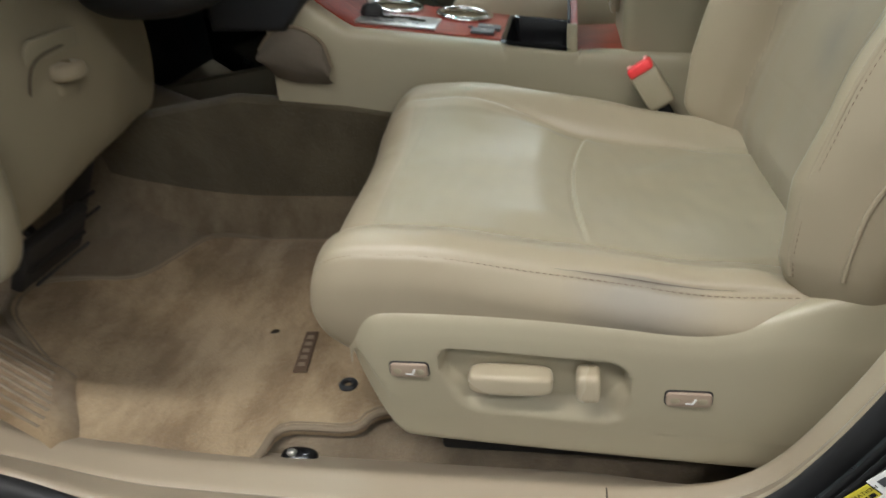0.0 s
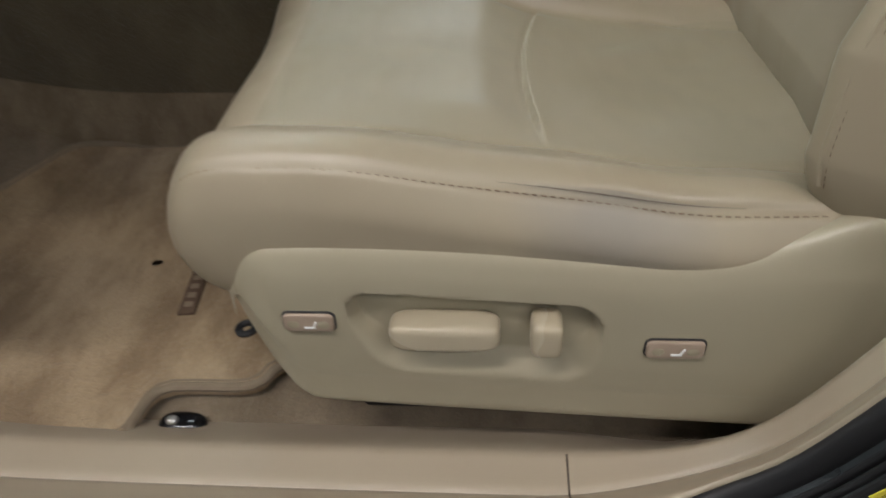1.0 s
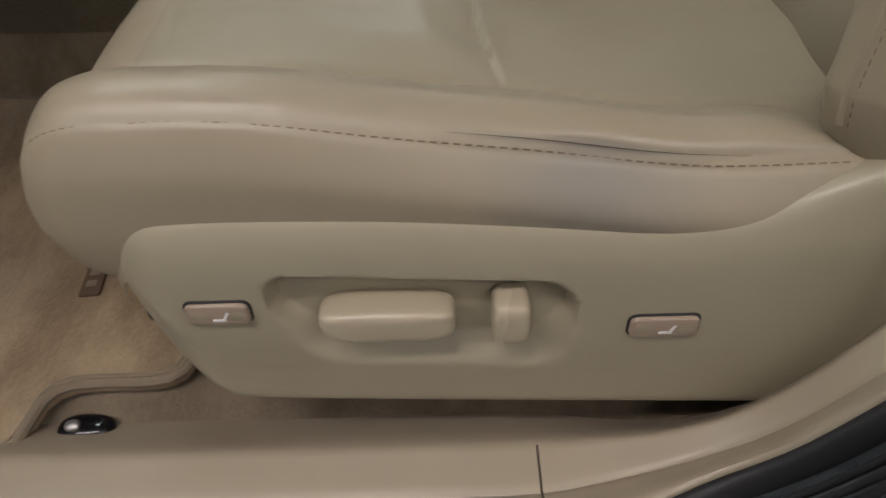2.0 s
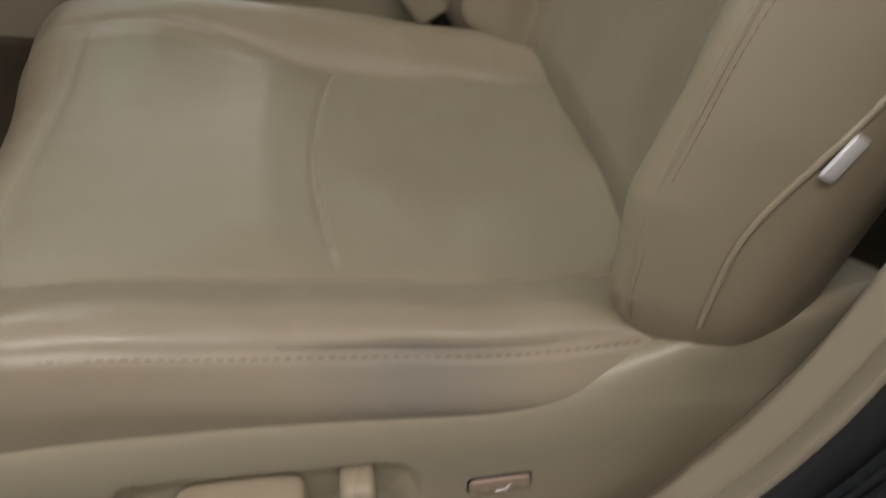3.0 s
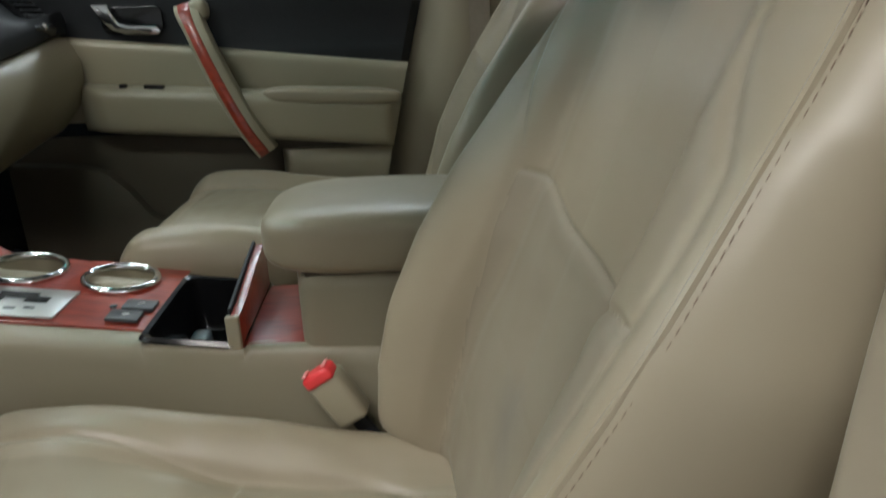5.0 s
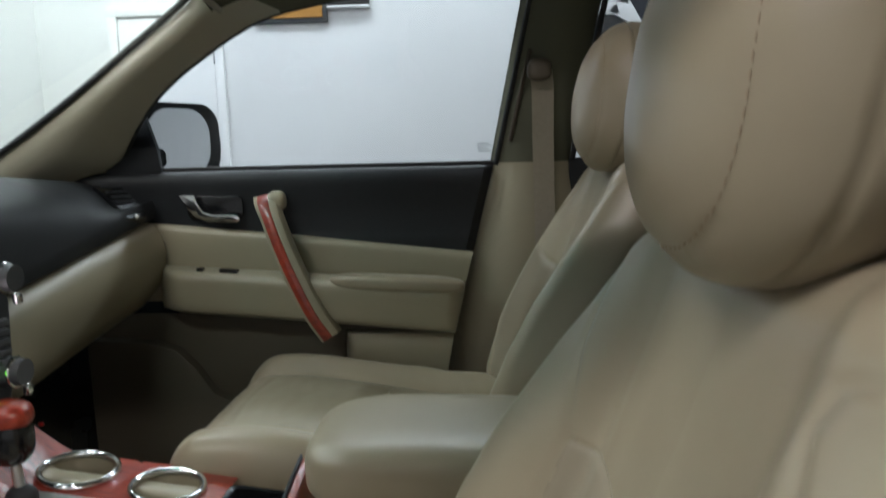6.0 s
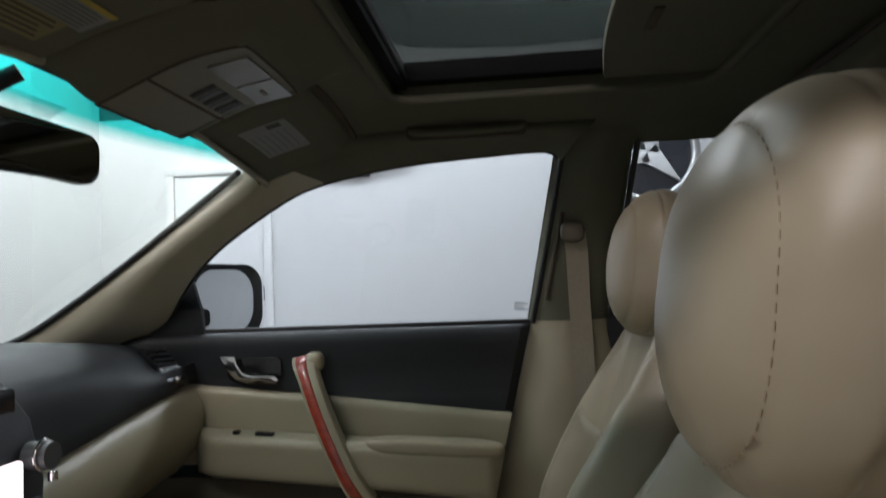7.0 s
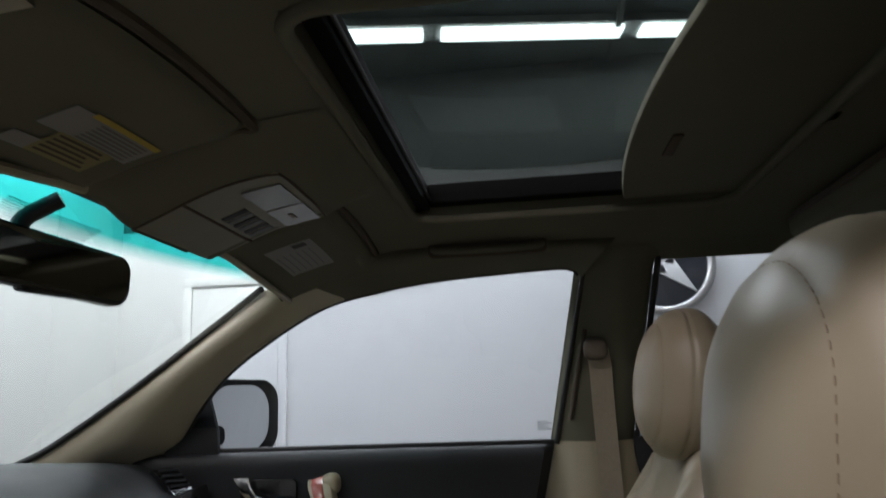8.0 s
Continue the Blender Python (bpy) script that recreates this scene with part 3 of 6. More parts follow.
# the same on the driver's side, out of view, closing the place
mirror_rows = [[(p[0], -p[1], p[2]) for p in r] for r in rows[:n_a + 6]]
solid("pillar_trim_driver", grid_bm(mirror_rows), trim_tan, "beige windscreen pillar trim on the driver's side", "pillar trim", "structure")

# centre pillar, passenger's side
bp = thing("pillar_trim_centre", (0.43, 0.65, 0.5), "beige centre pillar trim with a belt slot", "pillar trim", kind="structure")
rows = []
for z in np.linspace(0.02, 1.222, 50):
    x0 = lerp_table([(0.02, 0.16), (0.3, 0.205), (0.477, 0.237), (0.846, 0.330), (1.19, 0.396), (1.23, 0.402)], z)
    x1 = lerp_table([(0.02, 0.60), (0.5, 0.52), (0.862, 0.481), (1.202, 0.527), (1.23, 0.56)], z)
    y = side_y(z)
    rows.append([(x0 - 0.022, y + 0.03, z), (x0 - 0.012, y + 0.010, z), (x0 + 0.012, y - 0.012, z), (x0 + 0.05, y - 0.030, z), ((x0 + x1) / 2, y - 0.036, z),
                 (x1 - 0.04, y - 0.030, z), (x1 - 0.01, y - 0.012, z), (x1, y + 0.004, z), (x1 + 0.004, y + 0.03, z)])
# upper half painted darker for shade, lower half in the lit beige
part("upper_cover", grid_bm([r for r in rows if r[0][2] > 0.84]), trim_head_shaded, bp)
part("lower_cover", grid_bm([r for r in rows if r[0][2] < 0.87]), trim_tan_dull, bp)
part("height_slot", tube([(0.352, side_y(0.90) - 0.017, 0.90), (0.372, side_y(1.0) - 0.017, 1.0), (0.388, side_y(1.07) - 0.018, 1.075)], 0.0045, 8), seam_dark, bp)
part("pillar_seal", tube([(0.322, side_y(0.85) + 0.004, 0.85), (0.358, side_y(1.02) + 0.004, 1.02), (0.392, side_y(1.19) + 0.004, 1.19)], 0.006, 8), black_rubber, bp)
part("rear_seal", tube([(0.487, side_y(0.86) - 0.002, 0.86), (0.508, side_y(1.02) - 0.002, 1.02), (0.535, side_y(1.2) - 0.002, 1.205)], 0.006, 8), black_rubber, bp)
# rear door below and roof rail above the rear window, and the cabin's closed back
side_skin([[(x, z) for x in np.linspace(0.48, 1.75, 12)] for z in np.linspace(0.0, 0.86, 12)], "rear_door_lining", black_soft, "dark rear door lining under its window", category="door lining")
rows = [[(x, 0.47 + 0.08 * s, 1.236 - 0.034 * s) for s in np.linspace(0, 1, 6)] for x in np.linspace(0.44, 1.75, 12)]
solid("roof_rail_driver", rbox(0.66, -0.585, 1.262, 2.0, 0.13, 0.09, 0.03, 3), paint_dark, "dark painted roof rail over the driver's door opening", "roof rail", "structure")
solid("rear_roof_rail", grid_bm(rows), trim_head_shaded, "beige roof rail over the rear window", "roof rail", "structure")
solid("rear_wall", rbox(1.78, 0, 0.6, 0.05, 1.5, 1.4, 0.01), trim_tan_dull, "beige closed rear of the cabin", "panel", "structure")
solid("rear_pillar", rbox(1.42, 0.64, 0.98, 0.5, 0.05, 0.56, 0.01), trim_head_shaded, "beige trim of the rear quarter pillar", "pillar trim", "structure")
solid("driver_side_rear", rbox(1.12, -0.72, 0.44, 1.26, 0.06, 0.86, 0.01), black_soft, "dark rear door on the driver's side", "door", "structure")
solid("driver_pillar", rbox(0.56, -0.68, 0.86, 0.14, 0.10, 0.86, 0.02, 3, turn=pose(0, 0, 0, -8, 4, 0)), black_soft, "dark centre pillar behind the driver's door opening", "pillar", "structure")
solid("driver_rear_window", rbox(1.18, -0.64, 1.05, 1.15, 0.008, 0.40, 0.002, turn=pose(0, 0, 0, -20, 0, 0)), glass_roof, "dark tinted rear side window", "window", "structure")
solid("rear_bench", joined(rbox(1.25, 0.0, 0.25, 0.5, 1.2, 0.3, 0.06, 4), rbox(1.52, 0, 0.62, 0.16, 1.2, 0.62, 0.06, 4)), hide_worn, "beige leather rear bench behind the front seats", "bench seat")
rear_unit = thing("rear_ceiling_unit", (0.85, 0.18, 1.24), "beige ceiling unit behind the front seats", "ceiling unit", kind="structure")
part("housing", rbox(0.86, 0.18, 1.232, 0.22, 0.56, 0.05, 0.014, 3), trim_head_shaded, rear_unit)
# dark strip painted as shade along the unit's front edge
part("gap", rbox(0.7475, 0.18, 1.243, 0.008, 0.53, 0.010, 0.003), seam_dark, rear_unit)


# outer skins that close the car round the cabin
solid("body_side_right", joined(rbox(0.33, 0.775, 0.33, 2.95, 0.02, 1.0, 0.004), rbox(-1.12, 0.0, 0.33, 0.02, 1.56, 1.0, 0.004)), paint_dark, "dark painted outer side of the car", "car body", "structure")
solid("body_side_left", rbox(-1.10, -0.73, 0.35, 0.14, 0.10, 0.98, 0.01), paint_dark, "dark painted front corner of the door opening", "car body", "structure")
solid("bonnet", rbox(-1.60, 0.0, 0.60, 1.0, 1.5, 0.30, 0.05, 4), paint_dark, "dark painted bonnet ahead of the windscreen", "bonnet", "structure")


# glass
def glass_sheet(name, rows, mat, label):
    ob = solid(name, grid_bm(rows), mat, label, "window", "structure")
    ob.visible_shadow = False
    return ob


side_window = glass_sheet("window_1", [[(x, side_y(z) + 0.022, z) for x in np.linspace(max(-0.56, lerp_table([(z0, x0) for x0, z0 in WINDOW_TOP[:9]], z) - 0.025), 0.40, 8)] for z in np.linspace(0.82, 1.205, 14)], glass_side, "clear front side window with a faint tint")
for k in range(5):
    zp = 0.8775 + 0.0042 * k
    part("print", grid_bm([[(x, side_y(z) + 0.0205, z) for x in (0.283, 0.313 - 0.006 * (k % 3))] for z in (zp, zp + 0.0014)]), grey_plastic, side_window, "small grey print in bars")
glass_sheet("window_2", [[(x, side_y(z) + 0.022, z) for x in np.linspace(0.47, 1.2, 8)] for z in np.linspace(0.84, 1.205, 8)], glass_side, "clear rear side window")
rows = []
for s in np.linspace(0, 1.06, 26):
    z = 0.84 + 0.365 * s
    half = 0.66 - 0.15 * s
    rows.append([(-0.92 + 0.66 * s - 0.10 * (1 - (y / 0.66) ** 2) * (1 - 0.4 * s) + 0.12 * (y / half) ** 2 * 0.7, y, z) for y in np.linspace(-half, half, 24)])
screen_glass = glass_sheet("windscreen", rows, glass_front, "clear windscreen with a turquoise sun band")
screen_glass.visible_shadow = True


def on_windscreen(y, z):
    q = (z - 0.84) / 0.365
    half = 0.66 - 0.15 * q
    return v3(-0.92 + 0.66 * q - 0.10 * (1 - (y / 0.66) ** 2) * (1 - 0.4 * q) + 0.12 * (y / half) ** 2 * 0.7 + 0.003, y, z)


# the printed dots round the mirror's foot
bm = bmesh.new()
for i in range(46):
    for k in range(15):
        c = on_windscreen(-0.11 + 0.004 * i + 0.002 * (k % 2), 1.176 + 0.0019 * k)
        bm.faces.new([bm.verts.new(c + v3(0.0006 * math.sin(a), 0.0013 * math.cos(a), 0.0011 * math.sin(a))) for a in np.linspace(0, 2 * math.pi, 6, endpoint=False)])
part("dot_print", bm, black_matte, screen_glass, "black printed dots")
solid("windscreen_frit", grid_bm([[(-0.222, y, 1.204) for y in np.linspace(-0.5, 0.44, 20)], [(-0.234, y, 1.199) for y in np.linspace(-0.5, 0.44, 20)]]), black_rubber, "black edge band of the windscreen", "windscreen edge", "structure")


# ---- front seats ----
def seat_cushion_rows(X, yc, o, Z, fine=2, flat=0.0):
    """The cushion's skin: closed sections across the seat, front to back. X, Z: where the seat stands; o: which way is outboard."""
    NR, rows = 210 * fine, []
    for x in np.r_[-0.2685 + 0.0785 * (1 - np.cos(np.linspace(0.02, math.pi / 2, 34))), np.linspace(-0.187, 0.31, 110 * fine)]:
        dz = -0.075 * (x - 0.02) + 0.010 * math.exp(-((x + 0.12) / 0.09) ** 2) - 0.010 * math.exp(-((x - 0.17) / 0.09) ** 2)
        far = 0.026 * max(0, 1 - ((x + 0.09) / 0.36) ** 2) - 0.006
        far -= flat
        fr = (1 - sstep(-0.13, 0.06, x)) * (flat < 0.01)
        tail = sstep(0.20, 0.30, x)
        ctl = [(0.17, 0.165), (0.225, 0.182), (0.247, 0.222), (0.2485, 0.258), (0.2405, 0.288), (0.228, 0.303), (0.203, 0.312 - 0.016 * tail), (0.172, 0.301 - 0.012 * tail),
               (0.149, 0.2885 - 0.004 * tail), (0.135, 0.289), (0.10, 0.2925), (0.05, 0.296), (0, 0.298), (-0.05, 0.299 + 0.002 * fr), (-0.10, 0.300 + 0.012 * fr), (-0.138, 0.303 + 0.026 * fr), (-0.153, 0.307 + 0.030 * fr),
               (-0.172, 0.318 + far * 0.7 + 0.012 * fr), (-0.20, 0.334 + far), (-0.226, 0.330 + far), (-0.245, 0.303 + far * 0.6), (-0.25, 0.255), (-0.235, 0.19), (-0.17, 0.165)]
        ring = spline(ctl, NR, closed=True)
        f = 1.0
        if x < -0.19:
            u = min(1.0, (-0.19 - x) / 0.0792)
            f = (1 - u ** 2.3) ** (1 / 2.3)
        sv = -0.158 - 0.018 * fr + 0.018 * sstep(0.18, 0.27, x)
        row = []
        for v, z in ring:
            z2 = z + dz * sstep(0.19, 0.27, z)
            # seams and the cross crease of the seat panel
            inside = sstep(sv - 0.004, sv + 0.030, v) * (1 - sstep(0.095, 0.152, v)) if z > 0.27 else 0.0
            if inside:
                d = x - (0.056 - 0.020 * (1 - (v / 0.152) ** 2))
                dip = 0.010 * sstep(-0.16, -0.05, d) * (1 - sstep(-0.055, 0.002, d)) + 0.0075 * sstep(-0.0015, 0.0040, d) * math.exp(-max(0.0, d) / 0.024) - 0.0016 * math.exp(-((d + 0.002) / 0.003) ** 2)
                front = x + 0.196 - 0.016 * (v / 0.15) ** 2
                dip -= 0.0012 * math.exp(-(front / 0.0045) ** 2)
                dip += 0.0045 * math.exp(-((x - 0.16) / 0.05) ** 2 - ((v + 0.07 + 0.5 * (x - 0.16)) / 0.028) ** 2) - 0.004 * math.exp(-((x - 0.15) / 0.05) ** 2 - ((v - 0.02) / 0.07) ** 2)
                z2 += inside * dip
            if z > 0.27:
                z2 -= 0.0040 * math.exp(-((v - 0.1495) / 0.0048) ** 2) * sstep(-0.23, -0.18, x)
                z2 -= 0.0036 * math.exp(-((v - sv) / 0.0042) ** 2) * sstep(-0.23, -0.18, x)
            v2 = v
            if v > 0.2 and z > 0.24:
                groove = math.exp(-((z - 0.3005) / 0.0028) ** 2) * (0.55 + 0.7 * sstep(-0.02, 0.12, x))
                v2 -= 0.0028 * groove
                z2 -= 0.0014 * groove
                sag = sstep(-0.02, 0.16, x)
                z2 += 0.0018 * sag * math.exp(-((z - 0.3085) / 0.004) ** 2)
                v2 += (0.004 + 0.003 * sag) * math.exp(-((z - 0.268) / 0.018) ** 2) * (0.6 + 0.5 * math.sin(9 * x + 1.0))
            w = 0.0024 * noise.noise((x * 14, v * 14, 3.0)) + 0.0009 * noise.noise((x * 45, v * 30, 8.0))
            z2 += w * sstep(0.27, 0.30, z)
            zc = 0.226
            row.append((X + x, yc + o * v2 * (0.80 + 0.20 * f), Z + zc + (z2 - zc) * f))
        rows.append(row)
    return rows


BACK_LINE = [(0.26, 0.288), (0.32, 0.288), (0.40, 0.302), (0.50, 0.330), (0.60, 0.366), (0.70, 0.404), (0.80, 0.440), (0.83, 0.452)]
BACK_WIDE = [(0.26, 0.254), (0.33, 0.260), (0.45, 0.264), (0.55, 0.258), (0.65, 0.246), (0.74, 0.228), (0.80, 0.208), (0.83, 0.19)]
BACK_INNER = [(0.26, 0.185), (0.34, 0.185), (0.42, 0.175), (0.50, 0.157), (0.58, 0.136), (0.66, 0.126), (0.83, 0.115)]
BACK_BOLSTER = [(0.26, 0.036), (0.32, 0.052), (0.40, 0.064), (0.48, 0.066), (0.56, 0.060), (0.64, 0.046), (0.72, 0.028), (0.78, 0.010), (0.83, 0.0)]


def back_ring(z, n, more=0.0):
    xc, w, B = lerp_table(BACK_LINE, z), lerp_table(BACK_WIDE, z), lerp_table(BACK_BOLSTER, z)
    B += more * sstep(0.27, 0.34, z) * (1 - 0.35 * sstep(0.60, 0.80, z))
    if not more:
        w += 0.017 * sstep(0.54, 0.66, z)
    ui = lerp_table(BACK_INNER, z) / w
    half = [(0, 0.002), (0.25, 0.0), (ui * 0.8, -0.002), (ui - 0.01, -0.004 - 0.05 * B), (ui + 0.25 * (0.85 - ui), -0.008 - 0.42 * B), (ui + 0.6 * (0.85 - ui), -0.005 - 0.8 * B), (0.85, -0.002 - B), (0.92, -0.88 * B + 0.004), (0.975, -0.5 * B + 0.016),
            (1.0, -0.15 * B + 0.032), (0.985, 0.056), (0.95, 0.078), (0.89, 0.100), (0.75, 0.118), (0.4, 0.127), (0, 0.13)]
    line = spline([(u * w, xc + d) for u, d in half], n)
    return line


SEAM_FAR = [(0.26, 0.190), (0.37, 0.183), (0.466, 0.168), (0.56, 0.150), (0.61, 0.143), (0.65, 0.141), (0.70, 0.155), (0.76, 0.177), (0.83, 0.195)]


def arch_z(q):
    """Height of the seam across the seat back, outboard positive."""
    return 0.642 - 0.021 * min(1.0, max(0.0, (q + 0.14) / 0.12)) + 0.033 * sstep(0.10, 0.21, q)


SEAM_NEAR = [(0.26, 0.200), (0.45, 0.212), (0.60, 0.216), (0.68, 0.215), (0.719, 0.203), (0.748, 0.168), (0.774, 0.146), (0.794, 0.152), (0.81, 0.178), (0.83, 0.21)]


def seat_back_rows(X, yc, o, Z, fine=2):
    N, rows = 130 * fine, []
    zs = np.r_[np.linspace(0.245, 0.265, 4), np.linspace(0.27, 0.80, 130 * fine), 0.80 + 0.036 * np.sin(np.linspace(0.05, math.pi / 2 - 0.02, 22))]
    for z in zs:
        s = 1.0
        if z > 0.80:
            u = (z - 0.80) / 0.036
            s = (1 - u ** 2.4) ** (1 / 2.4)
        zz = min(z, 0.83)
        line, inboard = back_ring(zz, N), back_ring(zz, N, 0.028)
        xc, w = lerp_table(BACK_LINE, zz), lerp_table(BACK_WIDE, zz)
        far, near = lerp_table(SEAM_FAR, zz), lerp_table(SEAM_NEAR, zz)
        foot = (1 - max(0.0, (0.318 - z) / 0.075) ** 2.2) ** (1 / 2.2)
        low = sstep(0.29, 0.34, z) * (1 - sstep(0.795, 0.815, z))
        steep = math.hypot(1, (lerp_table(SEAM_NEAR, min(zz + 0.004, 0.83)) - lerp_table(SEAM_NEAR, zz - 0.004)) / 0.008)

        def dent(v, side):
            """How far the skin is drawn in at a signed place across the back, outboard positive."""
            q = v * side
            d = 0.0026 * math.exp(-((q + far) / 0.0034) ** 2) * low
            d += (0.0016 + 0.0016 * sstep(0.66, 0.72, z)) * math.exp(-((q - near) / (steep * (0.0045 + 0.0025 * sstep(0.66, 0.72, z)))) ** 2) * low
            if -far < q < near:
                seam = z - arch_z(q)
                d += 0.0028 * math.exp(-(seam / 0.0030) ** 2) - 0.0012 * math.exp(-((seam + 0.012) / 0.010) ** 2) * sstep(-far, -far + 0.05, q)
            return d
        half = []
        for side in (1, -1):
            out = []
            for v, x in (line if side > 0 else inboard):
                u = v / w
                if x < xc + 0.03:
                    x += dent(v, side)
                    x += 0.003 * noise.noise((side * v * 14, z * 14, 5.0)) * (1 - sstep(0.9, 1.0, u))
                xm = xc + 0.05
                out.append((xm + (x - xm) * (0.35 + 0.65 * s * foot), v * (0.82 + 0.18 * s) * (0.84 + 0.16 * foot)))
            half.append(out)
        ring = [(X + x, yc + o * v, Z + z) for x, v in half[0]] + [(X + x, yc - o * v, Z + z) for x, v in half[1][-2:0:-1]]
        rows.append(ring)
    return rows


def line_on_back(X, yc, o, Z, frac, z0, z1, n=60, side=1, lift=0.0012):
    """A line up the seat back's skin at one share of its half section, or round on its flank for a share of one and more."""
    pts = []
    for z in np.linspace(z0, z1, n):
        line = back_ring(z, 400)
        w, xc = lerp_table(BACK_WIDE, z), lerp_table(BACK_LINE, z)
        if frac < 1:
            w += 0.017 * sstep(0.54, 0.66, z)
            k = next(i for i, p in enumerate(line) if p[0] > frac * w)
            s = (frac * w - line[k - 1][0]) / (line[k][0] - line[k - 1][0])
        else:
            w += 0.017 * sstep(0.54, 0.66, z)
            want = xc + lerp_table([(0.28, 0.000), (0.34, -0.006), (0.38, -0.010), (0.408, -0.006), (0.5, 0.023), (0.582, 0.048), (0.70, 0.066), (0.8, 0.07)], z) + (frac - 1)
            k = next(i for i, p in enumerate(line) if p[0] > 0.9 * w and p[1] > want)
            s = min(1, max(0, (want - line[k - 1][1]) / (line[k][1] - line[k - 1][1])))
        v, x = line[k - 1] + (line[k] - line[k - 1]) * s
        d = line[min(399, k + 4)] - line[max(0, k - 5)]
        d = d / np.linalg.norm(d)
        pts.append((X + x - d[0] * lift, yc + o * side * (v + d[1] * lift), Z + z))
    p = np.array(pts)
    if n > 20:
        for _ in range(6):
            p[1:-1] = 0.25 * p[:-2] + 0.5 * p[1:-1] + 0.25 * p[2:]
    return [tuple(q) for q in p]


def paint_rows(bm, pick):
    for f in bm.faces:
        f.material_index = pick(f.calc_center_median())


def headrest(seat, X, yc, o, Z):
    c, size = (X + 0.450, yc, Z + 0.928), (0.070 if o < 0 else 0.062, 0.128, 0.121)

    def shape(q, p):
        q = q.copy()
        q.x += 0.22 * (q.z - c[2]) * 0.55 + 0.012 * (p[1] ** 2) + 0.006
        q.x -= 0.010 * (1 - p[1] ** 2) * (p[0] < 0) * (1 - p[2] ** 2)
        # the sewn panel lines round the side
        for line in (-0.70, -0.20):
            g = 0.0022 * math.exp(-((p[0] - line - 0.10 * p[2] ** 2) / 0.05) ** 2)
            q.y -= math.copysign(g, p[1]) * (abs(p[1]) > 0.3)
            q.z -= math.copysign(g, p[2]) * (abs(p[2]) > 0.6)
        n = 0.0012 * noise.noise((q.x * 30, q.y * 30, q.z * 30))
        return q + Vector((n, n, 0))
    head = part("headrest", blob(c, size, 2.35, 70, 150, shape), hide, seat, "rounded beige leather headrest")

    def seam_pts(line, side):
        def sp(t, e):
            return math.copysign(abs(t) ** (2 / e), t)
        pts = []
        for a in np.linspace(-0.95, 1.0, 150):
            cz, sz = sp(math.cos(a), 2.35), sp(math.sin(a), 2.35)
            want = line + 0.10 * sz ** 2
            cb = max(-1, min(1, want / max(cz, 1e-3)))
            ang = math.acos(max(-1, min(1, math.copysign(abs(cb) ** (2.35 / 2), cb))))
            p = (want, side * cz * abs(math.sin(ang)) ** (2 / 2.35), sz)
            q = Vector((c[0] + size[0] * p[0], c[1] + size[1] * p[1], c[2] + size[2] * p[2]))
            q = shape(q, p)
            q.y += side * 0.0004
            pts.append(tuple(q))
        return pts
    part("stitching", joined(dashes(seam_pts(-0.73, o), 0.0045, 0.0040, 0.0006), dashes(seam_pts(-0.73, -o), 0.0045, 0.0040, 0.0006)), thread_pale, head)
    for dy in (-0.055, 0.055):
        part("post", tube([(X + 0.468, yc + dy, Z + 0.80), (X + 0.462, yc + dy, Z + 0.86)], 0.006, 10), chrome, seat)
    return head


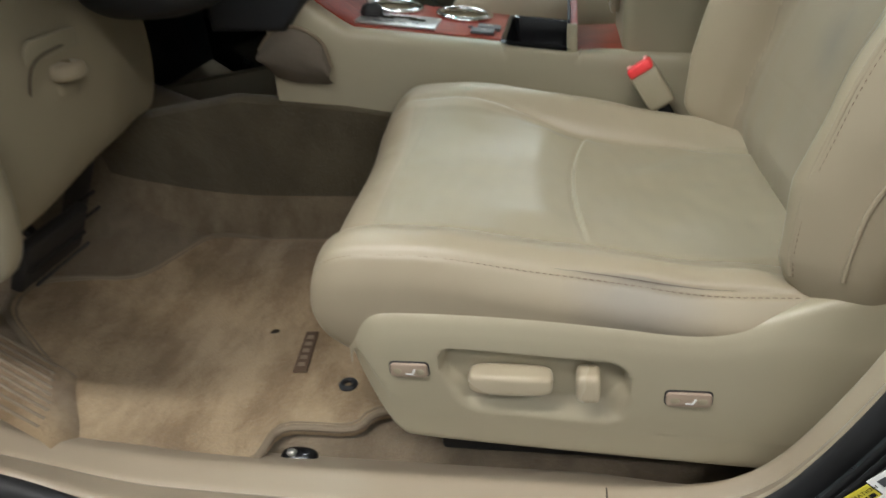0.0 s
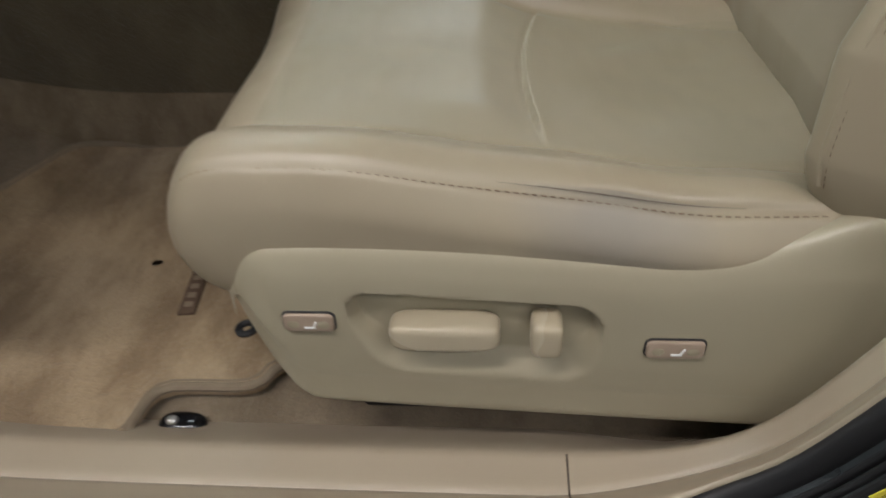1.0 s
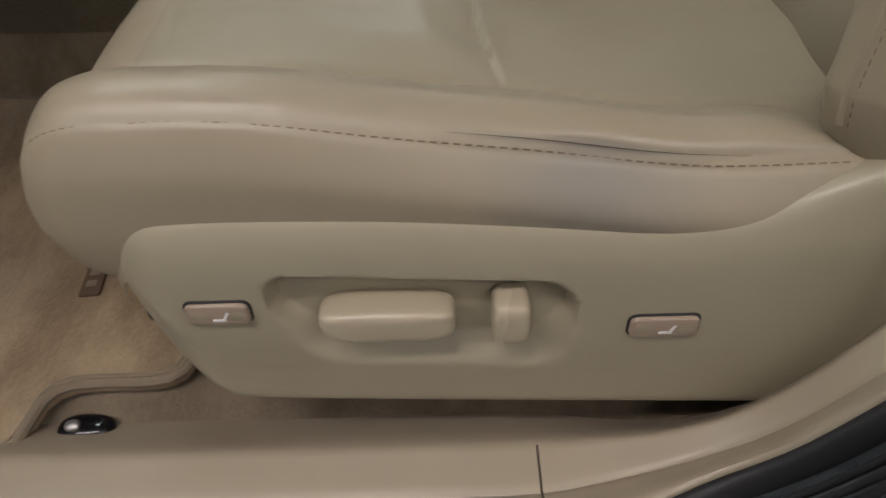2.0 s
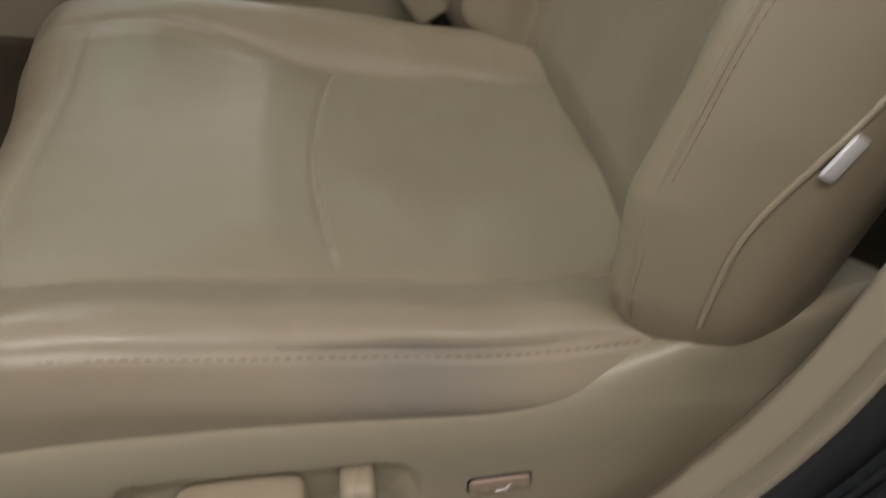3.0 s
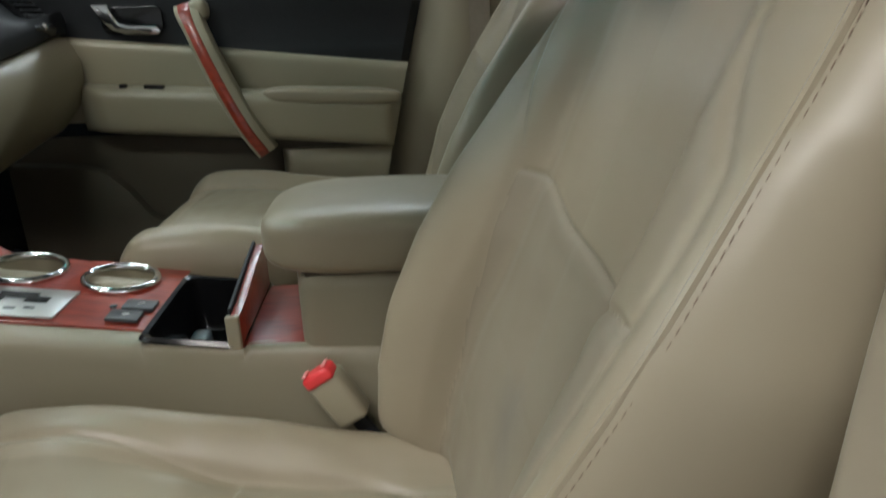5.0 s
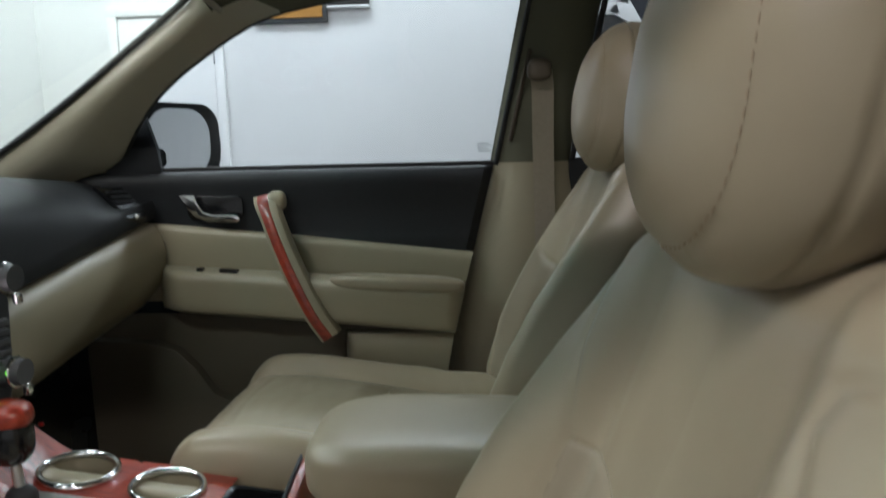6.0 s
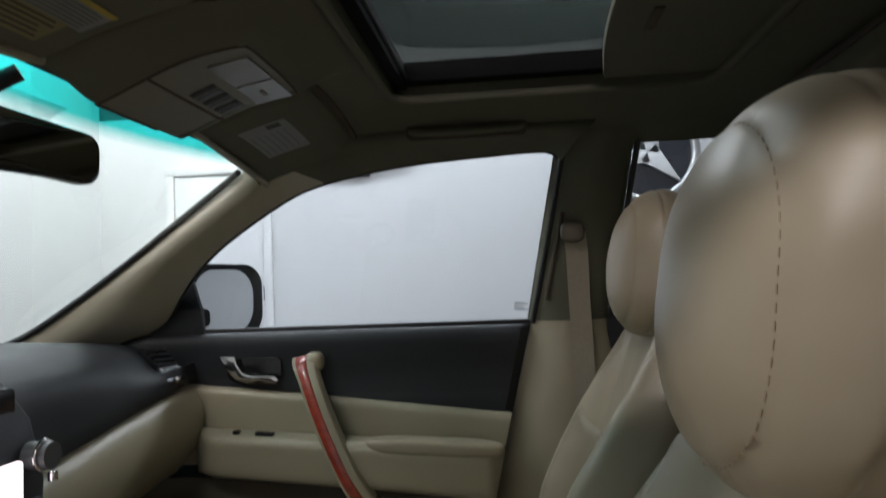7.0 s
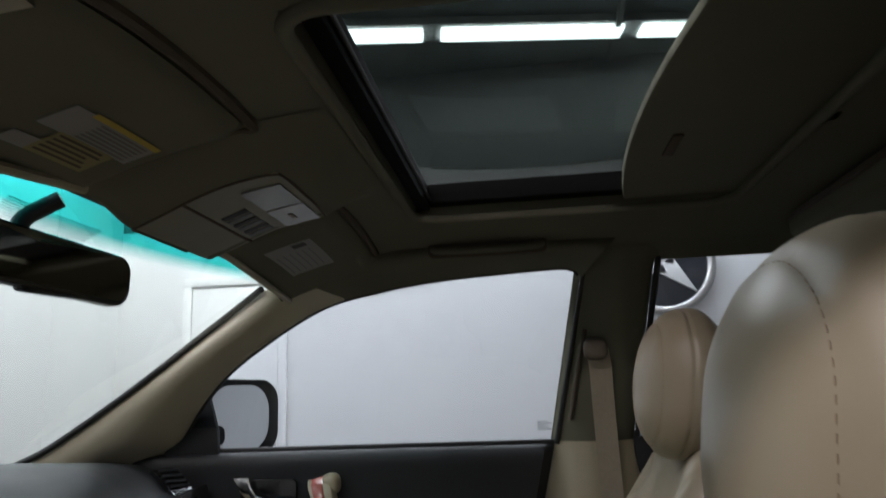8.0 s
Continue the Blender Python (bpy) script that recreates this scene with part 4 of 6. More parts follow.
def front_seat(name, X, yc, o, Z, label, driver, cx=0.0, cz=0.0):
    seat = thing(name, (X, yc, 0.0), label, "car seat", "front seats")
    XB, ZB, X, Z = X, Z, X + cx, Z + cz
    bm = grid_bm(seat_cushion_rows(X, yc, o, Z, 2 if driver else 1, 0 if driver else 0.03), ring=True, caps=True)

    def pick(c):
        v, z = (c.y - yc) * o, c.z - Z
        if z > 0.26 and -0.152 < v < 0.148 and c.x - X > -0.2:
            return 1
        return 2 if v > 0.226 else 0
    paint_rows(bm, pick)
    cushion = part("cushion", bm, [hide, hide_worn, hide_side], seat, "beige leather seat cushion with worn middle")
    # stitched edge along the outboard bolster
    pts, dark = [], []
    for x in np.linspace(-0.242, 0.262, 120):
        dz = -0.075 * (x - 0.02)
        z = 0.3015 + dz + 0.010 * math.exp(-((x + 0.12) / 0.09) ** 2) - 0.010 * math.exp(-((x - 0.17) / 0.09) ** 2)
        u = min(1.0, max(0.0, (-0.19 - x) / 0.0792))
        f = (1 - u ** 2.3) ** (1 / 2.3)
        v = 0.2290 * (0.80 + 0.20 * f)
        pts.append((X + x, yc + o * (v + 0.0052), Z + 0.226 + (z - 0.226) * f - 0.0045))
        dark.append((X + x, yc + o * (v + 0.0008), Z + 0.226 + (z - 0.226) * f + 0.0006))
    part("stitching", dashes(pts, 0.0042, 0.0028, 0.0006), thread, cushion)
    # the welt that gapes along the middle of the seam
    gape = [p for p in dark if 0.01 < p[0] - X < 0.20]
    part("seam_gap", tube(gape, lambda s: 0.0001 + 0.0003 * math.sin(math.pi * s), 6), seam_dark, cushion)
    X, Z = XB, ZB
    bm = grid_bm(seat_back_rows(X, yc, o, Z, 2 if driver else 1), ring=True, caps=True)

    def pick_back(c):
        z = c.z - Z
        w, xc = lerp_table(BACK_WIDE, min(0.83, z)), lerp_table(BACK_LINE, min(0.83, z))
        front = c.x - X < xc + 0.02
        u = abs(c.y - yc) / w
        q = (c.y - yc) * o
        return 1 if front and -lerp_table(SEAM_FAR, min(0.83, z)) < q < lerp_table(SEAM_NEAR, min(0.83, z)) and z < arch_z(q) else (2 if c.x - X > xc + 0.055 else 0)
    paint_rows(bm, pick_back)
    back = part("backrest", bm, [hide, hide_back, hide_worn], seat, "beige leather backrest with side bolsters")
    part("stitching", dashes(line_on_back(X, yc, o, Z, 0.908, 0.30, 0.79, lift=0.0002), 0.0038, 0.0030, 0.0004), thread, back)
    part("welt", tube(line_on_back(X, yc, o, Z, 0.893, 0.30, 0.80, lift=-0.0014), 0.0028, 8), hide, back)
    part("piping", tube(line_on_back(X, yc, o, Z, 1.0, 0.308, 0.78), 0.0022, 8), hide, back)
    if driver:
        p = Vector(line_on_back(X, yc, o, Z, 1.004, 0.42, 0.46, 3)[1])
        part("tag", rbox(p.x + 0.005, p.y - 0.002, p.z, 0.012, 0.003, 0.026, 0.0010, turn=pose(0, 0, 0, 0, 31, 8)), white_mark, back, "small white fabric tag")
    headrest(seat, X, yc, o, Z)
    return seat


driver_seat = front_seat("front_car_seat", 0.0, -0.39, -1, 0.0, "beige leather driver's seat with power controls on its side", True)
passenger_seat = front_seat("front_car_seat", 0.060, 0.375, 1, 0.035, "beige leather front passenger seat beside the console", False, 0.0, 0.095)

# side shield of the driver's seat, with the recess for the controls
TOP = [(-0.222, 0.205), (-0.213, 0.236), (-0.195, 0.2515), (-0.15, 0.2575), (-0.035, 0.2560), (0.08, 0.249), (0.15, 0.2445), (0.20, 0.250), (0.235, 0.260), (0.262, 0.271), (0.285, 0.280), (0.32, 0.287), (0.37, 0.298), (0.43, 0.312)]
LOW = [(-0.222, 0.195), (-0.205, 0.155), (-0.18, 0.105), (-0.165, 0.082), (-0.14, 0.073), (0.0, 0.064), (0.2, 0.054), (0.43, 0.044)]


TOP, LOW = spline(TOP, 200), spline(LOW, 200)


def recess(x, z):
    """Depth, 0 to 1, of the long rounded hollow: a sharp upper edge and a soft flare below."""
    zc = z + 0.06 * x
    cx, hx, cz, hz, r = -0.004, 0.103, 0.166, 0.0465, 0.030
    slant = x - 0.30 * (0.17 - zc) * (x < 0)
    qx, qz = abs(slant - cx) - hx + r, abs(zc - cz) - hz + r
    d = math.hypot(max(qx, 0), max(qz, 0)) + min(max(qx, qz), 0) - r
    soft = 0.007 + 0.026 * sstep(0.182, 0.142, zc)
    return sstep(0.0, soft, -d)


rows = []
for x in np.r_[-0.222 + 0.03 * (1 - np.cos(np.linspace(0.03, math.pi / 2, 16))), np.linspace(-0.19, 0.43, 190)]:
    zt, zb = lerp_table(TOP, x) + 0.003, lerp_table(LOW, x)
    nose = sstep(-0.225, -0.17, x) ** 0.5
    flare = 0.030 * sstep(0.20, 0.36, x)
    sec = [(-0.600 + 0.02 * sstep(0.2, 0.3, x), zt - 0.020), (-0.616, zt - 0.004), (-0.628, zt), (-0.640, zt - 0.006), (-0.6475, zt - 0.020 - flare), (-0.6515, zt - 0.045 - flare),
           (-0.6520, zb + 0.45 * (zt - zb)), (-0.6490, zb + 0.052), (-0.6480, zb + 0.045), (-0.6445, zb + 0.012), (-0.640, zb + 0.002), (-0.632, zb), (-0.60, zb + 0.004)]
    ring = spline(sec, 130)
    row = []
    for y, z in ring:
        r = recess(x, z) if y < -0.63 else 0
        y2 = -0.60 + (y + 0.60) * (0.35 + 0.65 * nose)
        row.append((x, y2 + 0.0160 * r, z))
    rows.append(row)
shield = part("side_shield", grid_bm(rows), trim_tan, driver_seat, "smooth beige plastic side panel")


def knob(cx, cz, w, h, depth, y, mat, label, name="power_switch", power=4.5):
    return part(name, blob((cx, y, cz), (w / 2, depth, h / 2), power, 26, 48), mat, shield, label)


knob(-0.031, 0.1770, 0.093, 0.028, 0.0150, -0.650, button_tan, "long beige seat slide switch")
knob(0.053, 0.1760, 0.0265, 0.037, 0.0150, -0.650, button_tan, "short upright beige recline switch")
for cx, cz, w in ((-0.144, 0.188, 0.043), (0.158, 0.1635, 0.047)):
    part("switch_bezel", plate(roundrect(cx, cz, w + 0.003, 0.0215, 0.006), "y", -0.6535, -0.645, 0.001), black_rubber, shield, "dark switch surround")
    sw = part("heater_switch", plate(roundrect(cx, cz, w, 0.0185, 0.005), "y", -0.6565, -0.645, 0.0018, 3), button_rose, shield, "small rosy beige rocker switch")
    for dx in (-0.3, 0.3):
        part("dimple", blob((cx + dx * w, -0.6562, cz - 0.001), (0.0055, 0.0009, 0.0045), 2, 10, 16), trim_tan_dull, sw)
    part("symbol", joined(rbox(cx + 0.001, -0.6568, cz - 0.004, 0.009, 0.0008, 0.0018, 0), rbox(cx + 0.0055, -0.6568, cz - 0.0005, 0.0018, 0.0008, 0.007, 0, turn=pose(0, 0, 0, 0, 25, 0))), white_mark, sw, "white seat symbol")
# seat base and slide rails under the cushion
part("seat_base", joined(rbox(0.08, -0.39, 0.13, 0.34, 0.36, 0.12, 0.015), rbox(0.09, -0.57, 0.025, 0.44, 0.035, 0.05, 0.006), rbox(0.09, -0.21, 0.025, 0.44, 0.035, 0.05, 0.006)), black_soft, driver_seat)
part("seat_base", joined(rbox(0.09, 0.375, 0.12, 0.42, 0.42, 0.2, 0.015)), black_soft, passenger_seat)

# the driver's belt buckle beside the console
buckle = thing("belt_buckle", (0.19, -0.15, 0.29), "beige seat belt buckle with a red release button", "belt buckle")
tilt = pose(0, 0, 0, 0, -33, -8)
part("stalk", rbox(0.186, -0.142, 0.306, 0.020, 0.012, 0.05, 0.004, turn=tilt), black_soft, buckle)
part("housing", rbox(0.160, -0.146, 0.350, 0.043, 0.030, 0.068, 0.007, 3, turn=tilt), trim_tan, buckle)
part("release_button", rbox(0.1395, -0.148, 0.3815, 0.039, 0.026, 0.016, 0.005, 3, turn=tilt), red_plastic, buckle, "red press button")
for k in (-1, 1):
    part("mark", rbox(0.134 + 0.0115 * k, -0.1475, 0.3900 + 0.0072 * k, 0.006, 0.016, 0.0012, 0.0004, turn=tilt), surface("pale_red_print", (0.9, 0.35, 0.33), 0.4), buckle)

# ---- floor mat, hooks and foot rest ----
mat_out = [(-0.655, -0.132), (-0.688, -0.20), (-0.712, -0.255), (-0.74, -0.295), (-0.80, -0.335), (-0.85, -0.39), (-0.84, -0.46), (-0.78, -0.505), (-0.72, -0.545), (-0.685, -0.60), (-0.67, -0.648), (-0.50, -0.650), (-0.385, -0.648), (-0.372, -0.630), (-0.366, -0.590),
           (-0.350, -0.575), (-0.32, -0.572), (-0.265, -0.571), (-0.245, -0.560), (-0.235, -0.54), (-0.20, -0.53), (-0.12, -0.53), (-0.10, -0.40), (-0.10, -0.22), (-0.20, -0.115), (-0.44, -0.098), (-0.59, -0.105)]
line = spline(mat_out, 150, closed=True)
bm = bmesh.new()
cx, cy = -0.45, -0.36
rings = []
for s, lift in ((1.0, -0.004), (1.0, 0.010), (0.985, 0.013), (0.94, 0.011), (0.8, 0.011), (0.6, 0.011), (0.4, 0.011), (0.2, 0.011), (0.02, 0.011)):
    rings.append([(cx + (x - cx) * s, cy + (y - cy) * s, floor_h(cx + (x - cx) * s, cy + (y - cy) * s) + lift + 0.002 * noise.noise((x * 6 * s, y * 6 * s, 2))) for x, y in line])
mat_bm = grid_bm(rings, ring=True, caps=False)
fm = thing("floor_mat", (-0.45, -0.36, 0.0), "worn beige carpet floor mat with dark stains", "floor mat")
part("carpet", mat_bm, carpet_mat, fm)
part("binding", tube([(x, y, floor_h(x, y) + 0.009) for x, y in line], 0.0055, 8, True), carpet_edge, fm, "sewn beige edge binding")
part("binding", tube([(cx + (x - cx) * 0.972, cy + (y - cy) * 0.972, floor_h(cx + (x - cx) * 0.972, cy + (y - cy) * 0.972) + 0.012) for x, y in line], 0.0022, 6, True), carpet_edge, fm)
LX, LY, LT = -0.378, -0.410, 6.7
wd = part("woven_label", rbox(LX, LY, floor_h(LX, LY) + 0.0135, 0.022, 0.103, 0.004, 0.0015, turn=pose(0, 0, 0, 0, 0, LT)), surface("label_brown", (0.10, 0.065, 0.04), 0.9), fm, "brown woven label with pale bars")
for k in range(5):
    part("bar", rbox(LX + (k - 2) * -0.0020, LY + (k - 2) * 0.0173, 0.0158, 0.011, 0.009, 0.001, 0, turn=pose(0, 0, 0, 0, 0, LT)), surface("label_pale", (0.22, 0.17, 0.12), 0.9), wd)
part("grommet", tube([(-0.288 + 0.010 * math.cos(a), -0.483 + 0.010 * math.sin(a), 0.0125) for a in np.linspace(0, 6.283, 16, endpoint=False)], 0.0045, 8, True), black_soft, fm, "black plastic eyelet")
hk = thing("mat_hook", (-0.322, -0.612, 0.0), "black plastic mat retaining hook on the carpet", "hook")
part("base", blob((-0.322, -0.614, -0.004), (0.026, 0.014, 0.011), 2.6, 14, 28), black_gloss, hk)
part("clip", blob((-0.330, -0.617, 0.007), (0.007, 0.0055, 0.0045), 2.4, 12, 20), satin, hk, "grey clip")
dp = thing("dead_pedal", (-0.80, -0.6, 0.0), "beige carpeted foot rest with worn ribs", "foot rest")
rest_rows = []
for x in np.linspace(-0.98, -0.67, 26):
    h = lerp_table([(-0.98, 0.24), (-0.78, 0.115), (-0.70, 0.06), (-0.67, 0.0)], x)
    rest_rows.append([(x + 0.06 * sstep(-0.52, -0.66, y), y, floor_z(x) * 0.2 + h * (1 - sstep(-0.535, -0.505, y)) - 0.01) for y in np.linspace(-0.675, -0.50, 24)])
part("pad", grid_bm(rest_rows), carpet_mat, dp)
for k in range(9):
    y = -0.66 + 0.015 * k
    part("rib", tube([(x + 0.06 * sstep(-0.52, -0.66, y), y, lerp_table([(-0.98, 0.24), (-0.78, 0.115), (-0.70, 0.06), (-0.67, 0.0)], x) + floor_z(x) * 0.2 - 0.0085) for x in np.linspace(-0.91, -0.715, 12)], 0.0024, 6), carpet_edge, dp)
lever = thing("hood_lever", (-0.86, -0.52, 0.15), "grey plastic release lever by the foot rest", "lever")
part("handle", blob((-0.845, -0.505, 0.155), (0.028, 0.018, 0.022), 3, 16, 24), grey_plastic, lever)
for nm, y, x, z, w, h, lab in (("brake_pedal", -0.43, -0.745, 0.215, 0.15, 0.085, "black rubber brake pedal on a steel arm"), ("accelerator_pedal", -0.245, -0.82, 0.225, 0.055, 0.13, "black rubber accelerator pedal")):
    pd = thing(nm, (x, y, z), lab, "pedal")
    part("pad", rbox(x, y, z, 0.02, w, h, 0.006, 3, turn=pose(0, 0, 0, 0, 28, 0)), black_rubber, pd)
    for k in range(4):
        part("tread", rbox(x + 0.0115 + 0.0, y, z - h * 0.36 + h * 0.24 * k, 0.004, w * 0.86, 0.006, 0.001, turn=pose(0, 0, 0, 0, 28, 0)), black_rubber, pd)
    part("arm", tube(spline([(x - 0.012, y, z), (x - 0.07, y, z + 0.10), (x - 0.10, y, z + 0.25)], 14), 0.009, 8), black_soft, pd)


# ---- centre console ----
def top_z(x):
    return 0.399 + 0.135 * max(0.0, 0.03 - x) + (0.9 * max(0.0, -0.33 - x) ** 1.15)


con = thing("centre_console", (-0.1, -0.01, 0.0), "beige centre console with red wood top and armrest box", "console")
YN, YF = -0.112, 0.108
# side walls and rim as one rounded body, open along the wood's top
rows = []
for x in np.linspace(-0.47, 0.46, 120):
    zt = top_z(x) if x < 0.08 else top_z(0.08) - 0.010 * sstep(0.08, 0.3, x)
    foot = lerp_table([(-0.86, 0.30), (-0.55, 0.345), (-0.35, 0.325), (-0.2, 0.300), (0.4, 0.275)], x) - 0.006
    rim = 0.25 if -0.078 < x < 0.046 else 1.0  # narrow beside the open bin
    prof = [(YN - 0.006, foot), (YN - 0.004, foot + 0.03), (YN - 0.001, zt - 0.045), (YN, zt - 0.022), (YN + 0.004 * rim, zt - 0.008), (YN + 0.012 * rim, zt - 0.001), (YN + 0.028 * rim, zt + 0.001), (YN + 0.040 * rim, zt - 0.001), (YN + 0.043 * rim, zt - 0.012)]
    rows.append([(x, y, z) for y, z in spline(prof, 40)])
part("side_panel", grid_bm(rows), trim_tan, con)
rows = [[(x, -0.004 - (y + 0.004), z) for x, y, z in r] for r in rows]
part("side_panel", grid_bm(rows), trim_tan, con)
rows = []
for x in np.linspace(-0.86, 0.40, 90):
    zt = lerp_table([(-0.86, 0.30), (-0.55, 0.345), (-0.35, 0.325), (-0.2, 0.300), (0.4, 0.275)], x)
    rows.append([(x, y, z) for y, z in ((YN + 0.050, 0.02), (YN + 0.036, 0.10), (YN + 0.008, zt - 0.07), (YN - 0.012, zt - 0.008), (YN - 0.004, zt), (YN + 0.01, zt + 0.002))])
# shaded carpet tone on the driver's side of the tunnel
part("tunnel_cover", grid_bm(rows), carpet_tunnel_shaded, con, "brown carpeted tunnel side with shade in its colour")
rows = [[(x, -0.004 - (y + 0.004), z) for x, y, z in r] for r in rows]
part("tunnel_cover", grid_bm(rows), trim_tan_dull, con)
part("joint", tube([(-0.097, YN - 0.0005, 0.345), (-0.098, YN + 0.0005, 0.385)], 0.0009, 6), seam_dark, con)
# wood top: in three pieces round the gate and the open bin
WN, WF = YN + 0.040, YF - 0.040


def wood_piece(x0, x1, y0, y1, lift=0.0, name="wood_panel"):
    rws = []
    for x in np.linspace(x0, x1, 26):
        rws.append([(x, y, top_z(x) + lift + 0.004 * (1 - ((y - 0.0) / 0.1) ** 2)) for y in np.linspace(y0, y1, 14)])
    bm = grid_bm(rws)
    ext = bmesh.ops.extrude_face_region(bm, geom=bm.faces[:])
    bmesh.ops.translate(bm, vec=(0, 0, -0.012), verts=[e for e in ext["geom"] if isinstance(e, bmesh.types.BMVert)])
    bmesh.ops.recalc_face_normals(bm, faces=bm.faces)
    return part(name, bm, wood, con, "glossy red cherry wood panel")


wood_piece(-0.44, -0.078, WN, 0.012)
wood_piece(0.046, 0.128, WN - 0.022, YF - 0.02)
# far strip with two round cup wells
CUPS = ((-0.292, 0.083, 0.049), (-0.158, 0.070, 0.046))
bm = bmesh.new()
holes = []
for cx, cy, r in CUPS:
    holes.append((cx, cy, r))
n = 40
for j, (cx, cy, r) in enumerate(holes):
    x0, x1 = ((-0.44, -0.2245), (-0.2245, -0.078))[j]
    ring_in, ring_out = [], []
    for a in np.linspace(0, 2 * math.pi, n, endpoint=False):
        c, s = math.cos(a), math.sin(a)
        tx = (x1 - cx if c > 0 else x0 - cx) / c if abs(c) > 1e-6 else 9
        ty = (0.138 - cy if s > 0 else 0.012 - cy) / s if abs(s) > 1e-6 else 9
        t = min(abs(tx), abs(ty))
        ring_in.append(bm.verts.new((cx + r * c, cy + r * s, top_z(cx + r * c) + 0.004)))
        ring_out.append(bm.verts.new((cx + t * c, cy + t * s, top_z(cx + t * c) + 0.003)))
    for k in range(n):
        bm.faces.new((ring_in[k], ring_in[(k + 1) % n], ring_out[(k + 1) % n], ring_out[k]))
bmesh.ops.recalc_face_normals(bm, faces=bm.faces)
part("cup_panel", bm, wood, con, "glossy red cherry wood round the cup wells")
for cx, cy, r in CUPS:
    z = top_z(cx) + 0.007
    cup = part("cup_well", grid_bm([[(cx + q * math.cos(a), cy + q * math.sin(a), zz + 0.135 * -1 * q * math.cos(a) * (zz > z - 0.03)) for a in np.linspace(0, 2 * math.pi, 36, endpoint=False)]
                                    for q, zz in ((r, z - 0.004), (r * 0.97, z - 0.02), (r * 0.93, z - 0.07), (r * 0.90, z - 0.085), (0.004, z - 0.087))], ring=True), trim_tan_dull, con, "deep beige cup well")
    part("ring", tube([(cx + (r + 0.001) * math.cos(a), cy + (r + 0.001) * math.sin(a), z - 0.135 * r * math.cos(a)) for a in np.linspace(0, 2 * math.pi, 48, endpoint=False)], 0.0058, 10, True), chrome, cup, "bright chrome ring")
    part("finger", rbox(cx - 0.006, cy - r * 0.62, z - 0.024, 0.026, 0.036, 0.016, 0.006, 3, turn=pose(0, 0, 0, 20, 0, 25)), trim_tan, cup)
# gear gate and selector
gate = part("gate_plate", rbox(-0.262, -0.022, top_z(-0.262) + 0.0055, 0.140, 0.082, 0.004, 0.0015, turn=pose(0, 0, 0, 0, 7.7, 0)), satin, con, "silver gear gate plate")
slot = [(-0.318, -0.005), (-0.318, -0.018), (-0.292, -0.018), (-0.292, -0.026), (-0.27, -0.026), (-0.27, -0.016), (-0.244, -0.016), (-0.244, -0.026), (-0.216, -0.026), (-0.216, -0.008), (-0.234, -0.008), (-0.234, 0.002), (-0.282, 0.002), (-0.282, -0.005)]
bm = bmesh.new()
bm.faces.new([bm.verts.new((x, y, top_z(x) + 0.0082)) for x, y in slot])
part("gate_slot", bm, black_gloss, gate)
for k in range(4):
    part("bar", rbox(-0.295 + 0.022 * k, -0.046 + 0.004 * (k % 2), top_z(-0.295 + 0.022 * k) + 0.0082, 0.013, 0.006, 0.0006, 0, turn=pose(0, 0, 0, 0, 7.7, 0)), surface("gate_print", (0.10, 0.10, 0.11), 0.5), gate)
sel = thing("gear_selector", (-0.315, -0.01, top_z(-0.315)), "gear selector with a red wood and black knob", "gear lever")
part("rod", tube([(-0.310, -0.010, top_z(-0.31) + 0.004), (-0.318, -0.008, 0.515)], 0.0065, 12), satin, sel)
part("boot", blob((-0.312, -0.010, top_z(-0.312) + 0.012), (0.02, 0.016, 0.018), 2.2, 14, 24), black_rubber, sel)
part("grip", blob((-0.322, -0.004, 0.535), (0.026, 0.025, 0.035), 2.6, 24, 36), black_gloss, sel)
part("cap", blob((-0.324, -0.002, 0.565), (0.030, 0.026, 0.020), 2.4, 20, 36), wood, sel, "red wood cap")
# two small switches
for cx, cy in ((-0.113, -0.046), (-0.105, -0.012)):
    sw = part("switch", rbox(cx, cy, top_z(cx) + 0.0065, 0.040, 0.029, 0.006, 0.002, turn=pose(0, 0, 0, 0, 7.7, 0)), grey_plastic, con, "dark grey heater switch")
    part("symbol", rbox(cx + 0.002, cy, top_z(cx) + 0.0098, 0.009, 0.002, 0.0006, 0, turn=pose(0, 0, 0, 0, 7.7, 35)), white_mark, sw)
part("switch", rbox(-0.137, -0.018, top_z(-0.137) + 0.0055, 0.008, 0.008, 0.003, 0.001), grey_plastic, con)
# open bin with its lid standing up
bin_rows = [[(x, y, z + (top_z(x) - 0.4015) * (z > 0.4)) for x, y in roundrect(-0.017, -0.005, 0.118 - 2 * q, 0.198 - 2 * q, 0.014 if q < 0.04 else 0.004, 5)] for q, z in ((-0.004, 0.406), (0.0, 0.411), (0.005, 0.409), (0.009, 0.385), (0.013, 0.345), (0.018, 0.338), (0.050, 0.338), (0.0588, 0.338))]
tray = part("bin", grid_bm(bin_rows, ring=True), black_gloss, con, "open glossy black storage bin")
for cx, cy, w in ((-0.045, 0.02, 0.026), (-0.015, -0.03, 0.032), (0.012, 0.025, 0.024)):
    part("bin_divider", rbox(cx, cy, 0.352, w, 0.035, 0.022, 0.008, 3), surface("blue_grey_rubber", (0.13, 0.16, 0.17), 0.35), tray, "blue-grey rubber holder")
lid = part("bin_lid", plate([(-0.100, 0.392), (-0.100, 0.442), (-0.06, 0.446), (0.02, 0.462), (0.075, 0.470), (0.085, 0.46), (0.085, 0.40)], "x", 0.033, 0.045, 0.002), wood, con, "red wood bin lid standing open")
